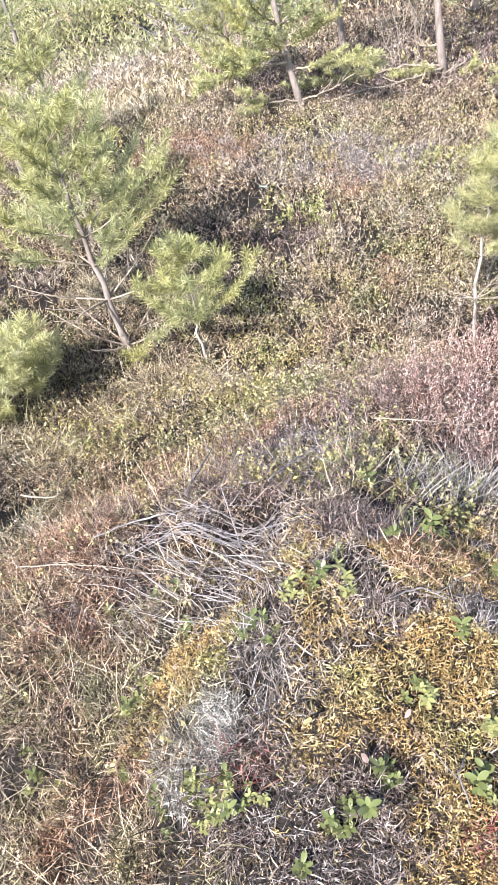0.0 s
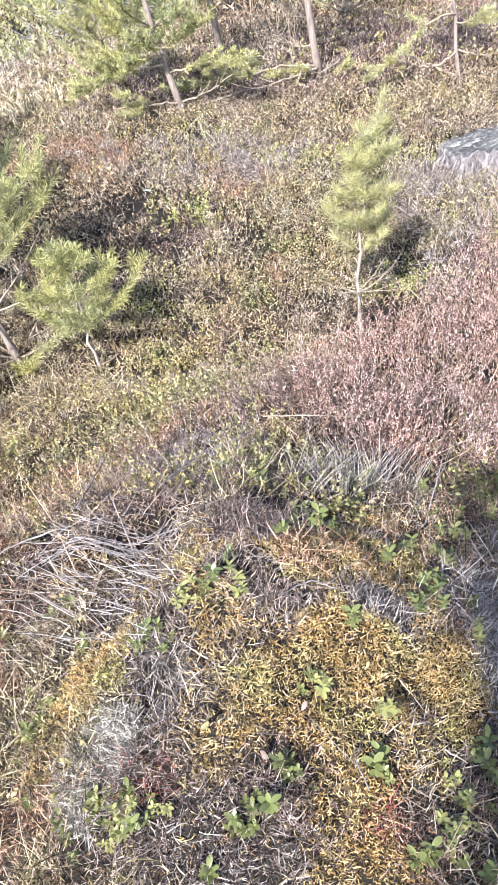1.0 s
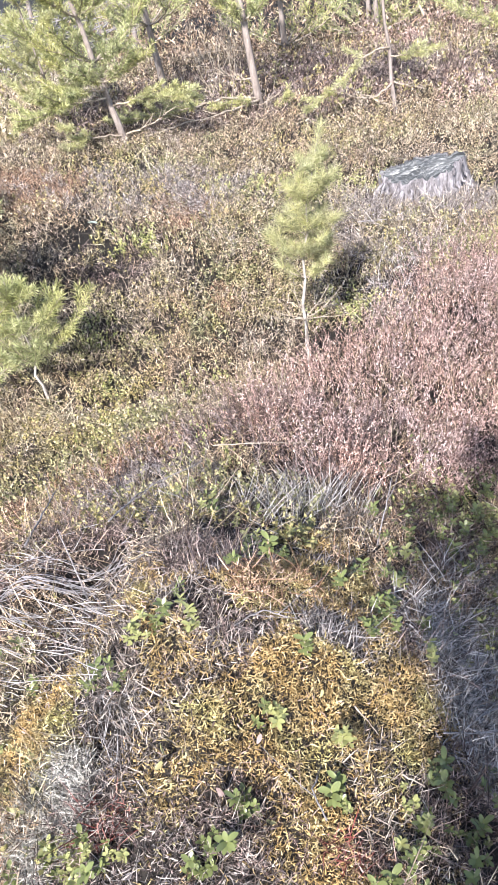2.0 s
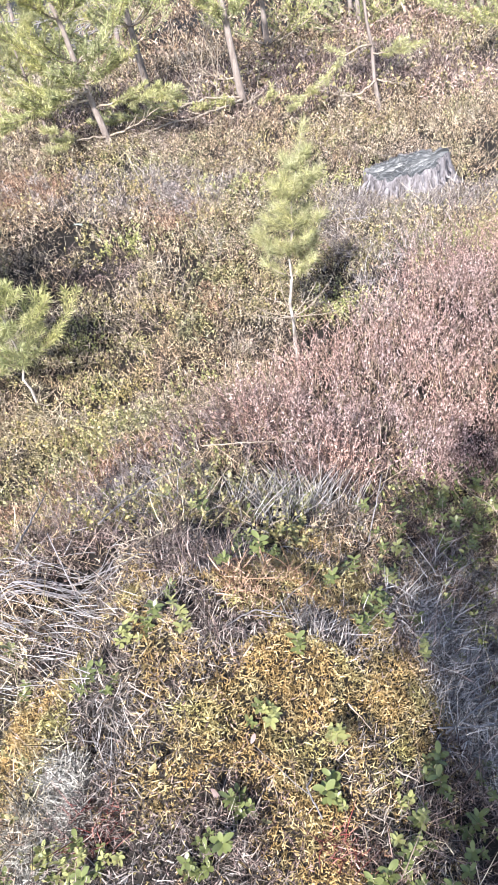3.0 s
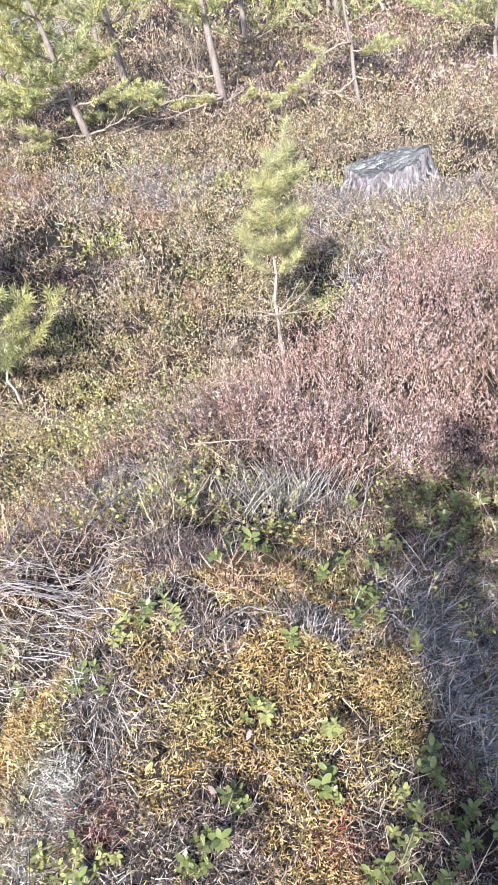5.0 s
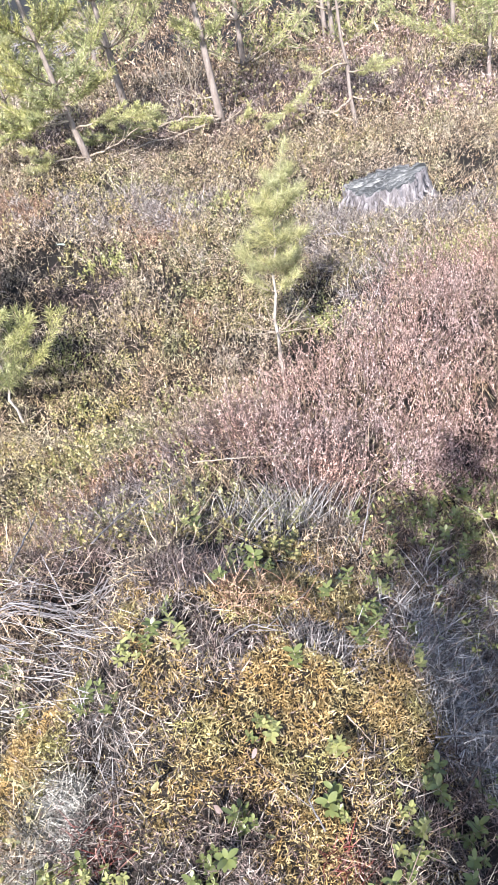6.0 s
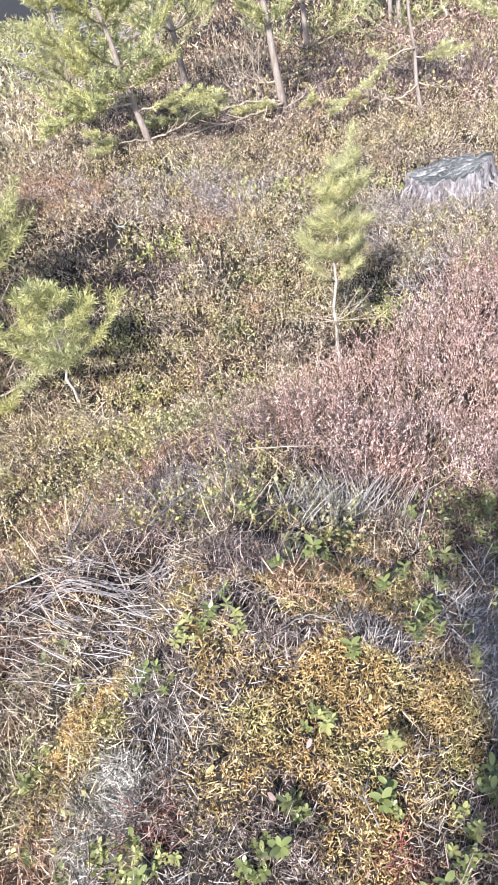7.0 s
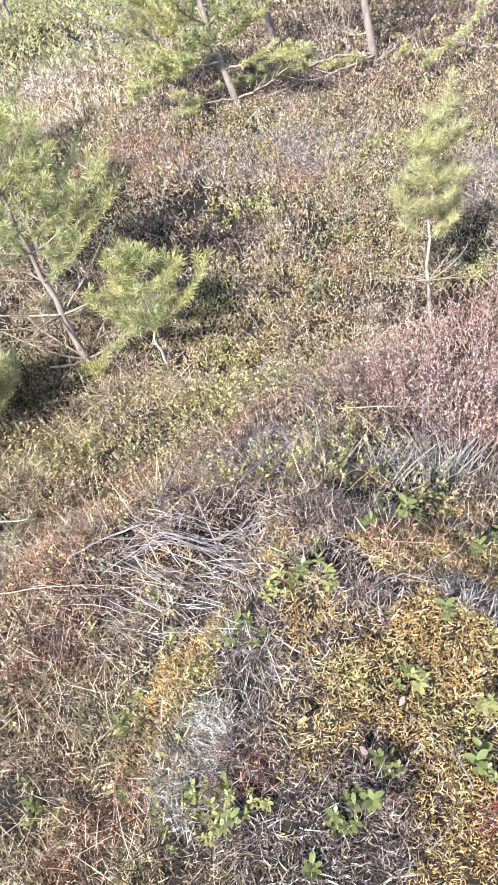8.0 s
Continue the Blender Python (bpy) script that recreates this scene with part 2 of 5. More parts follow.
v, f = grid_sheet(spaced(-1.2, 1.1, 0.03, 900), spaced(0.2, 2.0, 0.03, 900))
ground = tagged(mesh_np("ground", v, f, SOIL, smooth=True), "uneven heath ground of peat and dry litter, darkened for shade between plants", "ground", kind="structure")

# ---- small growth, built from arrays ----
def unit(v):
    return v / (np.linalg.norm(v, axis=-1, keepdims=True) + 1e-9)


def strands(base, way, length, width, bend, segs=2, sides=3):
    """Tapered, bent stalks: one island each."""
    n = len(base)
    way = unit(way)
    side = unit(np.cross(way, unit(rng.normal(size=(n, 3)))))
    other = np.cross(way, side)
    length, width = np.broadcast_to(length, n)[:, None], np.broadcast_to(width, n)[:, None]
    rings = []
    for k in range(segs):
        s = k / segs
        mid = base + way * length * s + bend * length * s * s
        r = width * 0.5 * (1 - 0.55 * s)
        for j in range(sides):
            a = 2 * math.pi * j / sides
            rings.append(mid + r * (math.cos(a) * side + math.sin(a) * other))
    rings.append(base + way * length + bend * length)
    per = segs * sides + 1
    verts = np.stack(rings, 1).reshape(-1, 3)
    tri = []
    for k in range(segs):
        for j in range(sides):
            a, b = k * sides + j, k * sides + (j + 1) % sides
            if k == segs - 1:
                tri.append((a, b, per - 1))
            else:
                tri += [(a, b, b + sides), (a, b + sides, a + sides)]
    tri = np.array(tri)
    return verts, (np.arange(n)[:, None, None] * per + tri).reshape(-1, 3)


def leaves(base, way, length, width):
    """Small leaves folded along the midrib: one island each."""
    n = len(base)
    way = unit(way)
    side = unit(np.cross(way, unit(rng.normal(size=(n, 3)))))
    up = np.cross(side, way)
    length, width = np.broadcast_to(length, n)[:, None], np.broadcast_to(width, n)[:, None]
    mid = base + way * length * 0.5
    verts = np.stack([base, mid + side * width * 0.5 + up * width * 0.15, base + way * length, mid - side * width * 0.5 + up * width * 0.15], 1).reshape(-1, 3)
    tri = np.array([(0, 1, 2), (0, 2, 3)])
    return verts, (np.arange(n)[:, None, None] * 4 + tri).reshape(-1, 3)


def slivers(base, way, length, width):
    """Short pointed scale leaves, a few millimetres long: one island each."""
    n = len(base)
    way = unit(way)
    side = unit(np.cross(way, unit(rng.normal(size=(n, 3)))))
    length, width = np.broadcast_to(length, n)[:, None], np.broadcast_to(width, n)[:, None]
    verts = np.stack([base - side * width * 0.5, base + side * width * 0.5, base + way * length], 1).reshape(-1, 3)
    return verts, np.arange(3 * n).reshape(-1, 3)


def ribbons(base, way, length, width, bend, segs=3):
    """Narrow curling blades, cheap enough for a thick mat: one island each."""
    n = len(base)
    way = unit(way)
    side = unit(np.cross(way, unit(rng.normal(size=(n, 3)))))
    length, width = np.broadcast_to(length, n)[:, None], np.broadcast_to(width, n)[:, None]
    rows = []
    for k in range(segs):
        s = k / segs
        mid = base + way * length * s + bend * length * s * s
        half = side * width * 0.5 * (1 - 0.2 * s)
        rows += [mid - half, mid + half]
    rows.append(base + way * length + bend * length)
    per = 2 * segs + 1
    tri = [(2 * segs - 2, 2 * segs - 1, 2 * segs)]
    for k in range(segs - 1):
        a = 2 * k
        tri += [(a, a + 1, a + 3), (a, a + 3, a + 2)]
    return np.stack(rows, 1).reshape(-1, 3), (np.arange(n)[:, None, None] * per + np.array(tri)).reshape(-1, 3)


def tufts(at, per, radius, dome, size, width, wild=0.75, curl=1.0, segs=0, combed=0.35):
    """Low cushions: short curling shoots set over a rounded tuft, one island each; segs 0 gives small leaves, -1 slivers."""
    n = len(at) * per
    grow = np.repeat(rng.uniform(0.6, 1.35, len(at)), per)
    rho, turn = np.sqrt(rng.random(n)), rng.uniform(0, 2 * math.pi, n)
    off = np.stack([rho * np.cos(turn), rho * np.sin(turn)], 1)
    base = np.repeat(at, per, 0)
    base[:, :2] += off * (radius * grow)[:, None]
    base[:, 2] = lie(base[:, 0], base[:, 1]) + dome * grow * (1 - rho ** 2) * rng.uniform(0.35, 1.0, n)
    way = rng.normal(size=(n, 3)) * wild
    way[:, :2] += off * 0.6 + np.repeat(rng.normal(size=(len(at), 2)) * combed, per, 0)
    way[:, 2] = np.abs(way[:, 2]) * 0.7 + 0.45
    length, wide = size * rng.uniform(0.6, 1.4, n), width * rng.uniform(0.7, 1.3, n)
    if segs < 1:
        return (slivers if segs else leaves)(base, way, length, wide)
    return ribbons(base, way, length, wide, rng.normal(size=(n, 3)) * curl, segs)


def cover(at, radius, dome, bit, per, threads=8, leafy=False, fine=0.13, reach=3.0, curly=False):
    """A cushion of small leaves, scale leaves or curly shoots with a few thin stalks over it."""
    if curly:
        out = [tufts(at, per * 9 // 20, radius, dome, bit * 1.25, bit * 0.27, wild=0.9, curl=1.0, segs=2)]
    else:
        out = [tufts(at, per, radius, dome, bit * (1 if leafy else 1.4), bit * (0.5 if leafy else 0.29), wild=0.9, segs=0 if leafy else -1)]
    if threads:
        out.append(tufts(at, threads, radius, dome * 1.1, bit * reach, bit * fine, curl=1.1, segs=3))
    return join(out)


def join(pieces):
    vs, fs, at = [], [], 0
    for v, f in pieces:
        vs.append(v)
        fs.append(f + at)
        at += len(v)
    return np.concatenate(vs), np.concatenate(fs)


def spots(n, x0, x1, y0, y1, weight=None):
    """Random places on the ground, kept with the chance that weight(x, y) gives."""
    x, y = rng.uniform(x0, x1, n), rng.uniform(y0, y1, n)
    keep = np.abs(x + 0.12) < 0.52 * y + 0.50
    if weight is not None:
        keep &= rng.random(n) < weight(x, y)
    keep &= rng.random(n) > 0.93 * ovals(x, y, (-0.40, 1.00, 0.13, 0.035), (-0.07, 1.13, 0.08, 0.04), (-0.60, 1.03, 0.05, 0.03))
    x, y = x[keep], y[keep]
    return np.stack([x, y, lie(x, y)], 1)


def tilted(n, spread):
    """Directions about upright; spread 0 is upright, 1 is wild."""
    d = rng.normal(size=(n, 3)) * spread
    d[:, 2] = np.abs(d[:, 2]) * 0.3 + 1 - 0.6 * spread
    return unit(d)


def oval(x, y, cx, cy, rx, ry, soft=0.35):
    d = np.sqrt(((x - cx) / rx) ** 2 + ((y - cy) / ry) ** 2)
    return np.clip((1 - d) / soft + 0.5, 0, 1)


def ovals(x, y, *rows):
    return np.maximum.reduce([oval(x, y, *row) for row in rows])


def wobble(x, y, s=1.0, ph=0.0):
    """A slow uneven field between 0 and 1."""
    a = np.sin(x * 3.1 * s + ph) + np.sin(y * 2.7 * s - x * 1.3 * s + 2 * ph) + np.sin((x + y) * 5.3 * s + 3 * ph) * 0.6 + np.sin((x * 7.7 - y * 6.1) * s + ph) * 0.4
    return np.clip(0.5 + a * 0.24, 0, 1)


def patchy(x, y, s, ph, share):
    """1 on some share of uneven patches, 0 between them."""
    return np.clip((wobble(x, y, s, ph) - (1 - share)) * 6 + 0.5, 0, 1)


def shrubs(at, height, stems, leaf_len, leaf_wid, per_stem, spread=0.45, stalk=0.0022, leafy=False, low=0.2, segs=2, foot=0.03, wild=0.55):
    """Dwarf shrubs: stems that fan out of each root, set with short shoots or leaves."""
    n = len(at)
    height = np.broadcast_to(height, n) * rng.uniform(0.6, 1.3, n)
    root = np.repeat(at, stems, 0)
    root[:, :2] += rng.normal(size=(len(root), 2)) * foot
    way = tilted(len(root), spread)
    size = np.repeat(height, stems) * rng.uniform(0.55, 1.15, len(root))
    bend = rng.normal(size=(len(root), 3)) * 0.18
    bend[:, 2] = 0.05
    out = [strands(root - way * 0.01, way, size, stalk, bend, segs)]
    s = rng.uniform(low, 1.0, (len(root), per_stem))
    where = root[:, None] + way[:, None] * (size[:, None] * s)[..., None] + bend[:, None] * (size[:, None] * s * s)[..., None]
    aim = way[:, None] * (0.2 if leafy else 0.7) + rng.normal(size=where.shape) * wild
    where, aim = where.reshape(-1, 3), aim.reshape(-1, 3)
    ll = leaf_len * rng.uniform(0.6, 1.3, len(where))
    if leafy:
        out.append(leaves(where, aim, ll, leaf_wid * rng.uniform(0.7, 1.2, len(where))))
    else:
        out.append(slivers(where, aim, ll * 1.2, leaf_wid * 0.85))
    return join(out)


def stuff(name, pieces, material, label, category):
    v, f = join(pieces)
    return tagged(mesh_np(name, v, f, material), label, category, kind="stuff")


# where each kind grows
def pink_zone(x, y):
    return ovals(x, y, (0.75, 2.15, 0.60, 0.62), (0.42, 1.75, 0.28, 0.20), (1.3, 2.6, 0.7, 0.6), (0.16, 1.92, 0.26, 0.26), (0.18, 1.60, 0.16, 0.12))


def purple_zone(x, y):
    return ovals(x, y, (-0.02, 1.80, 0.42, 0.26), (-0.35, 1.66, 0.28, 0.16))


def moss_zone(x, y):
    on = ovals(x, y, (-0.10, 0.62, 0.30, 0.40), (0.10, 1.00, 0.15, 0.24), (-0.44, 0.68, 0.13, 0.12), (0.15, 0.77, 0.12, 0.17))
    off = ovals(x, y, (-0.29, 0.72, 0.05, 0.14), (-0.37, 0.53, 0.14, 0.10), (-0.22, 0.44, 0.16, 0.075), (0.06, 0.83, 0.06, 0.05), (-0.09, 0.80, 0.06, 0.035), (-0.12, 0.52, 0.05, 0.05), (0.18, 0.57, 0.05, 0.06), (0.25, 1.00, 0.05, 0.14), (0.11, 0.49, 0.07, 0.06), (-0.15, 1.02, 0.09, 0.11), (-0.16, 0.85, 0.06, 0.04))
    return on * (1 - 0.9 * off) * (0.35 + 0.65 * patchy(x, y, 4.0, 1.0, 0.86)) * (0.55 + 0.45 * patchy(x, y, 9.0, 2.0, 0.7))


def grey_zone(x, y):
    all_over = ovals(x, y, (-0.44, 0.96, 0.20, 0.17), (0.08, 1.36, 0.20, 0.13), (-0.12, 1.22, 0.20, 0.10), (-0.30, 1.40, 0.20, 0.10), (0.38, 0.85, 0.14, 0.26), (-0.29, 0.72, 0.045, 0.13), (0.06, 0.83, 0.06, 0.05), (-0.14, 1.02, 0.09, 0.08))
    return all_over * (0.08 + 0.92 * patchy(x, y, 3.2, 0.7, 0.62))


def lichen_zone(x, y):
    return ovals(x, y, (-0.40, 0.55, 0.075, 0.06), (-0.36, 0.60, 0.04, 0.03))


def hummock(x, y):
    return np.maximum(moss_zone(x, y), ovals(x, y, (-0.10, 0.68, 0.32, 0.42), (0.08, 1.0, 0.16, 0.25)))


def open_heath(x, y):
    return (1 - hummock(x, y)) * (1 - 0.5 * grey_zone(x, y)) * (1 - pink_zone(x, y)) * (1 - 0.8 * purple_zone(x, y)) * (1 - oval(x, y, 1.08, 4.38, 0.38, 0.36, 0.1))


def off_hummock(x, y):
    return (1 - hummock(x, y)) * (1 - 0.5 * grey_zone(x, y))


def clear(x, y):
    return 1 - oval(x, y, 1.11, 4.42, 0.31, 0.29, 0.1)


def rust_zone(x, y):
    near = ovals(x, y, (-0.71, 0.87, 0.14, 0.13), (-0.86, 1.16, 0.25, 0.16), (-0.62, 0.53, 0.13, 0.09), (-0.78, 1.45, 0.40, 0.14), (0.16, 1.08, 0.07, 0.05), (0.06, 0.49, 0.03, 0.04), (-0.02, 0.89, 0.08, 0.05), (-0.22, 0.50, 0.06, 0.05))
    return np.maximum(near, ovals(x, y, (-0.40, 1.85, 0.30, 0.12), (0.35, 3.6, 0.12, 0.20), (-0.32, 4.25, 0.20, 0.22), (-0.15, 3.3, 0.10, 0.14), (-1.38, 4.7, 0.45, 0.45), (-1.02, 1.72, 0.32, 0.22))) * (0.45 + 0.55 * patchy(x, y, 5.0, 1.7, 0.7))


def olive_zone(x, y):
    near = ovals(x, y, (-0.72, 0.72, 0.20, 0.14), (-0.58, 0.84, 0.10, 0.07), (-0.95, 0.60, 0.25, 0.20), (-0.45, 0.40, 0.15, 0.10), (-1.2, 1.6, 0.35, 0.25))
    return np.maximum(near, 0.7 * ovals(x, y, (-0.75, 2.25, 0.50, 0.40), (0.30, 3.7, 0.5, 0.8), (1.0, 3.3, 0.45, 0.3), (-1.5, 2.3, 0.4, 0.4))) * (0.45 + 0.55 * patchy(x, y, 6.0, 0.4, 0.7))


def ash_zone(x, y):
    return ovals(x, y, (0.62, 3.35, 0.36, 0.65), (1.05, 3.95, 0.50, 0.24), (0.70, 2.95, 0.30, 0.28), (1.6, 3.8, 0.5, 0.4), (-0.45, 1.55, 0.28, 0.16), (-0.62, 4.6, 0.9, 0.4)) * clear(x, y)


def gaps(x, y):
    """Hollows between the tussocks where the peat and dark twigs show."""
    s = 1.0 if np.size(y) == 0 else np.where(y < 1.7, 2.6, 1.5)
    return np.maximum(patchy(x, y, s, 5.2, 0.26), 0.8 * ovals(x, y, (0.37, 1.40, 0.11, 0.25), (0.25, 1.02, 0.06, 0.18)))


def plain(x, y):
    return (1 - 0.85 * rust_zone(x, y)) * (1 - 0.8 * olive_zone(x, y)) * (1 - 0.85 * purple_zone(x, y)) * (1 - 0.9 * pink_zone(x, y)) * (1 - 0.7 * ash_zone(x, y)) * clear(x, y) * (1 - 0.8 * gaps(x, y))


def own_patch(x, y):
    """0 where one low plant holds the ground alone."""
    return (1 - 0.8 * rust_zone(x, y) * (y < 1.7)) * (1 - 0.8 * olive_zone(x, y) * (y < 1.7)) * (1 - 0.6 * gaps(x, y) * (y < 5))


def brown_part(x, y):
    return open_heath(x, y) * own_patch(x, y) * (0.25 + 0.75 * patchy(x, y, 1.0, 0.3, 0.55))


def pale_part(x, y):
    return open_heath(x, y) * own_patch(x, y) * (0.12 + 0.88 * patchy(x, y, 0.8, 2.3, 0.45)) * (1 - 0.75 * oval(x, y, -0.1, 1.6, 0.9, 0.5))


def green_part(x, y):
    here = np.maximum(patchy(x, y, 1.3, 4.1, 0.45), 0.8 * ovals(x, y, (0.25, 3.9, 0.55, 0.9), (-0.75, 2.2, 0.45, 0.5), (1.0, 3.35, 0.4, 0.3)))
    return open_heath(x, y) * own_patch(x, y) * (0.10 + 0.90 * here)


heath = [
    shrubs(spots(1000, -1.9, 1.6, 1.2, 2.4, brown_part), 0.10, 5, 0.015, 0.0030, 14, segs=1, wild=0.8),
    shrubs(spots(1100, -2.6, 2.6, 2.4, 3.6, brown_part), 0.11, 4, 0.013, 0.0034, 13, segs=1, wild=0.9),
    shrubs(spots(1250, -3.6, 3.6, 3.6, 6.0, brown_part), 0.13, 4, 0.015, 0.0044, 10, stalk=0.003, segs=1, wild=0.9),
    shrubs(spots(800, -7, 7, 6.0, 12.0, lambda x, y: 0.35 + 0.65 * patchy(x, y, 0.4, 2.0, 0.6)), 0.24, 6, 0.036, 0.013, 8, stalk=0.005, segs=1, foot=0.06, wild=0.9),
    shrubs(spots(700, -1.5, -0.25, 0.2, 1.5, brown_part), 0.07, 5, 0.013, 0.0022, 9, 0.6, stalk=0.0017, segs=2, wild=0.8),
    shrubs(spots(500, -0.6, 0.4, 0.25, 1.35, lambda x, y: hummock(x, y) * (1 - moss_zone(x, y)) ** 2 * 0.8), 0.038, 5, 0.008, 0.0016, 10, 0.7, stalk=0.0014),
    shrubs(spots(420, 0.18, 0.9, 0.6, 1.6, open_heath), 0.06, 6, 0.012, 0.0022, 11, stalk=0.0015, segs=1),
    shrubs(spots(300, -16, 14, 12, 27), 0.34, 4, 0.11, 0.03, 8, stalk=0.012, segs=1, foot=0.14, wild=0.9),
]
stuff("brown_heather", heath, HEATHER, "brown winter heather covering the open heath", "heather")
pale = [
    shrubs(spots(500, -1.9, 1.6, 1.35, 2.4, pale_part), 0.10, 5, 0.015, 0.0030, 13, segs=1, wild=0.8),
    shrubs(spots(750, -2.6, 2.6, 2.4, 3.4, pale_part), 0.10, 6, 0.014, 0.0038, 13, segs=1, wild=0.9),
    shrubs(spots(1700, -3.6, 3.6, 3.4, 6.4, pale_part), 0.12, 4, 0.015, 0.0040, 11, stalk=0.003, segs=1, wild=0.9),
    shrubs(spots(700, -7, 7, 6.4, 13.0, pale_part), 0.2, 6, 0.034, 0.010, 8, stalk=0.005, segs=1, foot=0.06, wild=0.9),
    tufts(spots(800, -5.5, -1.0, 7.5, 11.5), 55, 0.20, 0.18, 0.045, 0.011, segs=-1),
    shrubs(spots(300, -1.5, -0.25, 0.2, 1.5, pale_part), 0.07, 5, 0.013, 0.0021, 11, 0.65, stalk=0.0017, segs=2, wild=0.8),
    shrubs(spots(230, 0.5, 1.7, 3.75, 4.5, lambda x, y: ovals(x, y, (1.05, 4.05, 0.45, 0.22), (0.72, 4.2, 0.18, 0.3)) * (1 - oval(x, y, 1.12, 4.42, 0.30, 0.29, 0.1))), 0.10, 8, 0.014, 0.0036, 16, 0.3, segs=1),
]
stuff("pale_heather", pale, HEATHER_PALE, "pale dry heather bleached by the winter", "heather")
purple = [
    shrubs(spots(620, -0.8, 0.6, 1.35, 2.3, lambda x, y: purple_zone(x, y) * (0.4 + 0.6 * patchy(x, y, 2.0, 0.5, 0.6))), 0.12, 8, 0.013, 0.0026, 14, 0.38, segs=1, wild=0.8),
    shrubs(spots(420, -0.5, 0.0, 0.3, 0.85, lambda x, y: ovals(x, y, (-0.22, 0.44, 0.18, 0.08), (-0.30, 0.50, 0.10, 0.06), (-0.09, 0.80, 0.07, 0.04), (-0.12, 0.52, 0.05, 0.05))), 0.045, 6, 0.007, 0.0015, 12, 0.6, stalk=0.0013),
    shrubs(spots(300, -0.8, -0.2, 0.75, 1.3, lambda x, y: 1 - hummock(x, y)), 0.05, 6, 0.008, 0.0015, 12, 0.6, stalk=0.0013),
    shrubs(spots(550, -2.5, 3.6, 5.9, 9.5, lambda x, y: ovals(x, y, (-0.1, 7.2, 1.3, 1.1), (-0.7, 6.3, 0.9, 0.5), (1.3, 7.9, 1.6, 1.2), (2.6, 7.0, 0.6, 0.8))), 0.16, 6, 0.022, 0.009, 14, 0.3, stalk=0.004, segs=1, wild=0.9),
]
stuff("purple_heather", purple, HEATHER_DARK, "dark purplish heather with bare twigs", "heather")
pinks = [
    shrubs(spots(1150, -0.1, 2.2, 1.3, 3.3, lambda x, y: pink_zone(x, y) * (0.2 + 0.8 * patchy(x, y, 2.6, 2.0, 0.7))), 0.19, 7, 0.0085, 0.0033, 40, 0.36, stalk=0.0016, segs=1, low=0.35, wild=0.42),
    shrubs(spots(600, 1.6, 5.0, 5.6, 12.0, lambda x, y: patchy(x, y, 0.5, 1.0, 0.6)), 0.26, 6, 0.03, 0.010, 9, 0.35, stalk=0.004, segs=1, wild=0.9),
]
stuff("pink_heather", pinks, HEATHER_PINK, "tall withered heather with pinkish dry flowers", "heather")
stuff("bare_heather", [shrubs(spots(600, -0.1, 2.2, 1.3, 3.3, pink_zone), 0.17, 8, 0.012, 0.0022, 12, 0.36, stalk=0.0020, low=0.1)], HEATHER, "bare brown stems inside the tall heather", "heather")
berry = [
    shrubs(spots(1600, -2.4, 2.2, 1.4, 3.4, green_part), 0.09, 5, 0.011, 0.0072, 11, leafy=True, stalk=0.0016, segs=1),
    shrubs(spots(1600, -3.4, 3.4, 3.4, 6.0, green_part), 0.12, 5, 0.015, 0.010, 10, leafy=True, stalk=0.002, segs=1),
    shrubs(spots(1100, -7, 6, 6.0, 13.0, lambda x, y: patchy(x, y, 0.5, 5.0, 0.55)), 0.16, 4, 0.034, 0.024, 10, leafy=True, stalk=0.004, segs=1),
    shrubs(spots(700, -16, -1.6, 9.0, 27), 0.25, 4, 0.035, 0.022, 14, leafy=True, stalk=0.008, segs=1, foot=0.1),
    shrubs(spots(420, -1.5, -0.4, 0.3, 1.7, green_part), 0.06, 4, 0.010, 0.007, 10, leafy=True, stalk=0.0014),
    shrubs(spots(420, -1.7, -0.2, 1.7, 2.9, lambda x, y: ovals(x, y, (-0.75, 2.25, 0.42, 0.35), (-1.2, 2.15, 0.35, 0.2), (-0.45, 2.0, 0.3, 0.15)) * (0.2 + 0.8 * patchy(x, y, 3.0, 0.9, 0.55))), 0.11, 5, 0.013, 0.0090, 12, leafy=True, stalk=0.0016, segs=1),
    shrubs(spots(70, -0.45, 0.1, 1.15, 1.5), 0.07, 5, 0.011, 0.007, 10, leafy=True, stalk=0.0016),
    shrubs(spots(50, 0.2, 1.0, 1.1, 1.7, open_heath), 0.07, 5, 0.011, 0.007, 10, leafy=True, stalk=0.0016),
]
bright = lambda x, y: ovals(x, y, (-0.74, 3.10, 0.09, 0.12), (-0.27, 2.60, 0.16, 0.08), (0.40, 2.91, 0.12, 0.08), (1.10, 3.09, 0.26, 0.14), (-0.70, 2.72, 0.10, 0.06), (-0.17, 1.62, 0.10, 0.08), (-1.25, 2.10, 0.14, 0.08), (-0.55, 2.35, 0.10, 0.10), (0.35, 4.6, 0.5, 0.2), (-0.60, 3.85, 0.14, 0.12)) * (0.4 + 0.6 * patchy(x, y, 5.0, 1.1, 0.7))
stuff("yellow_bilberry", [shrubs(spots(1500, -1.5, 1.5, 1.5, 3.4, bright), 0.12, 5, 0.0105, 0.0072, 16, leafy=True, stalk=0.0016, segs=1),
                          shrubs(spots(900, -1.5, 1.5, 3.4, 5.0, bright), 0.13, 5, 0.014, 0.0095, 14, leafy=True, stalk=0.002, segs=1)], LINGON_YELLOW, "clumps of bright yellow-green bilberry leaves", "shrub")
stuff("bilberry_shrubs", berry, BERRY, "low yellow-green bilberry shrubs among the heather", "shrub")

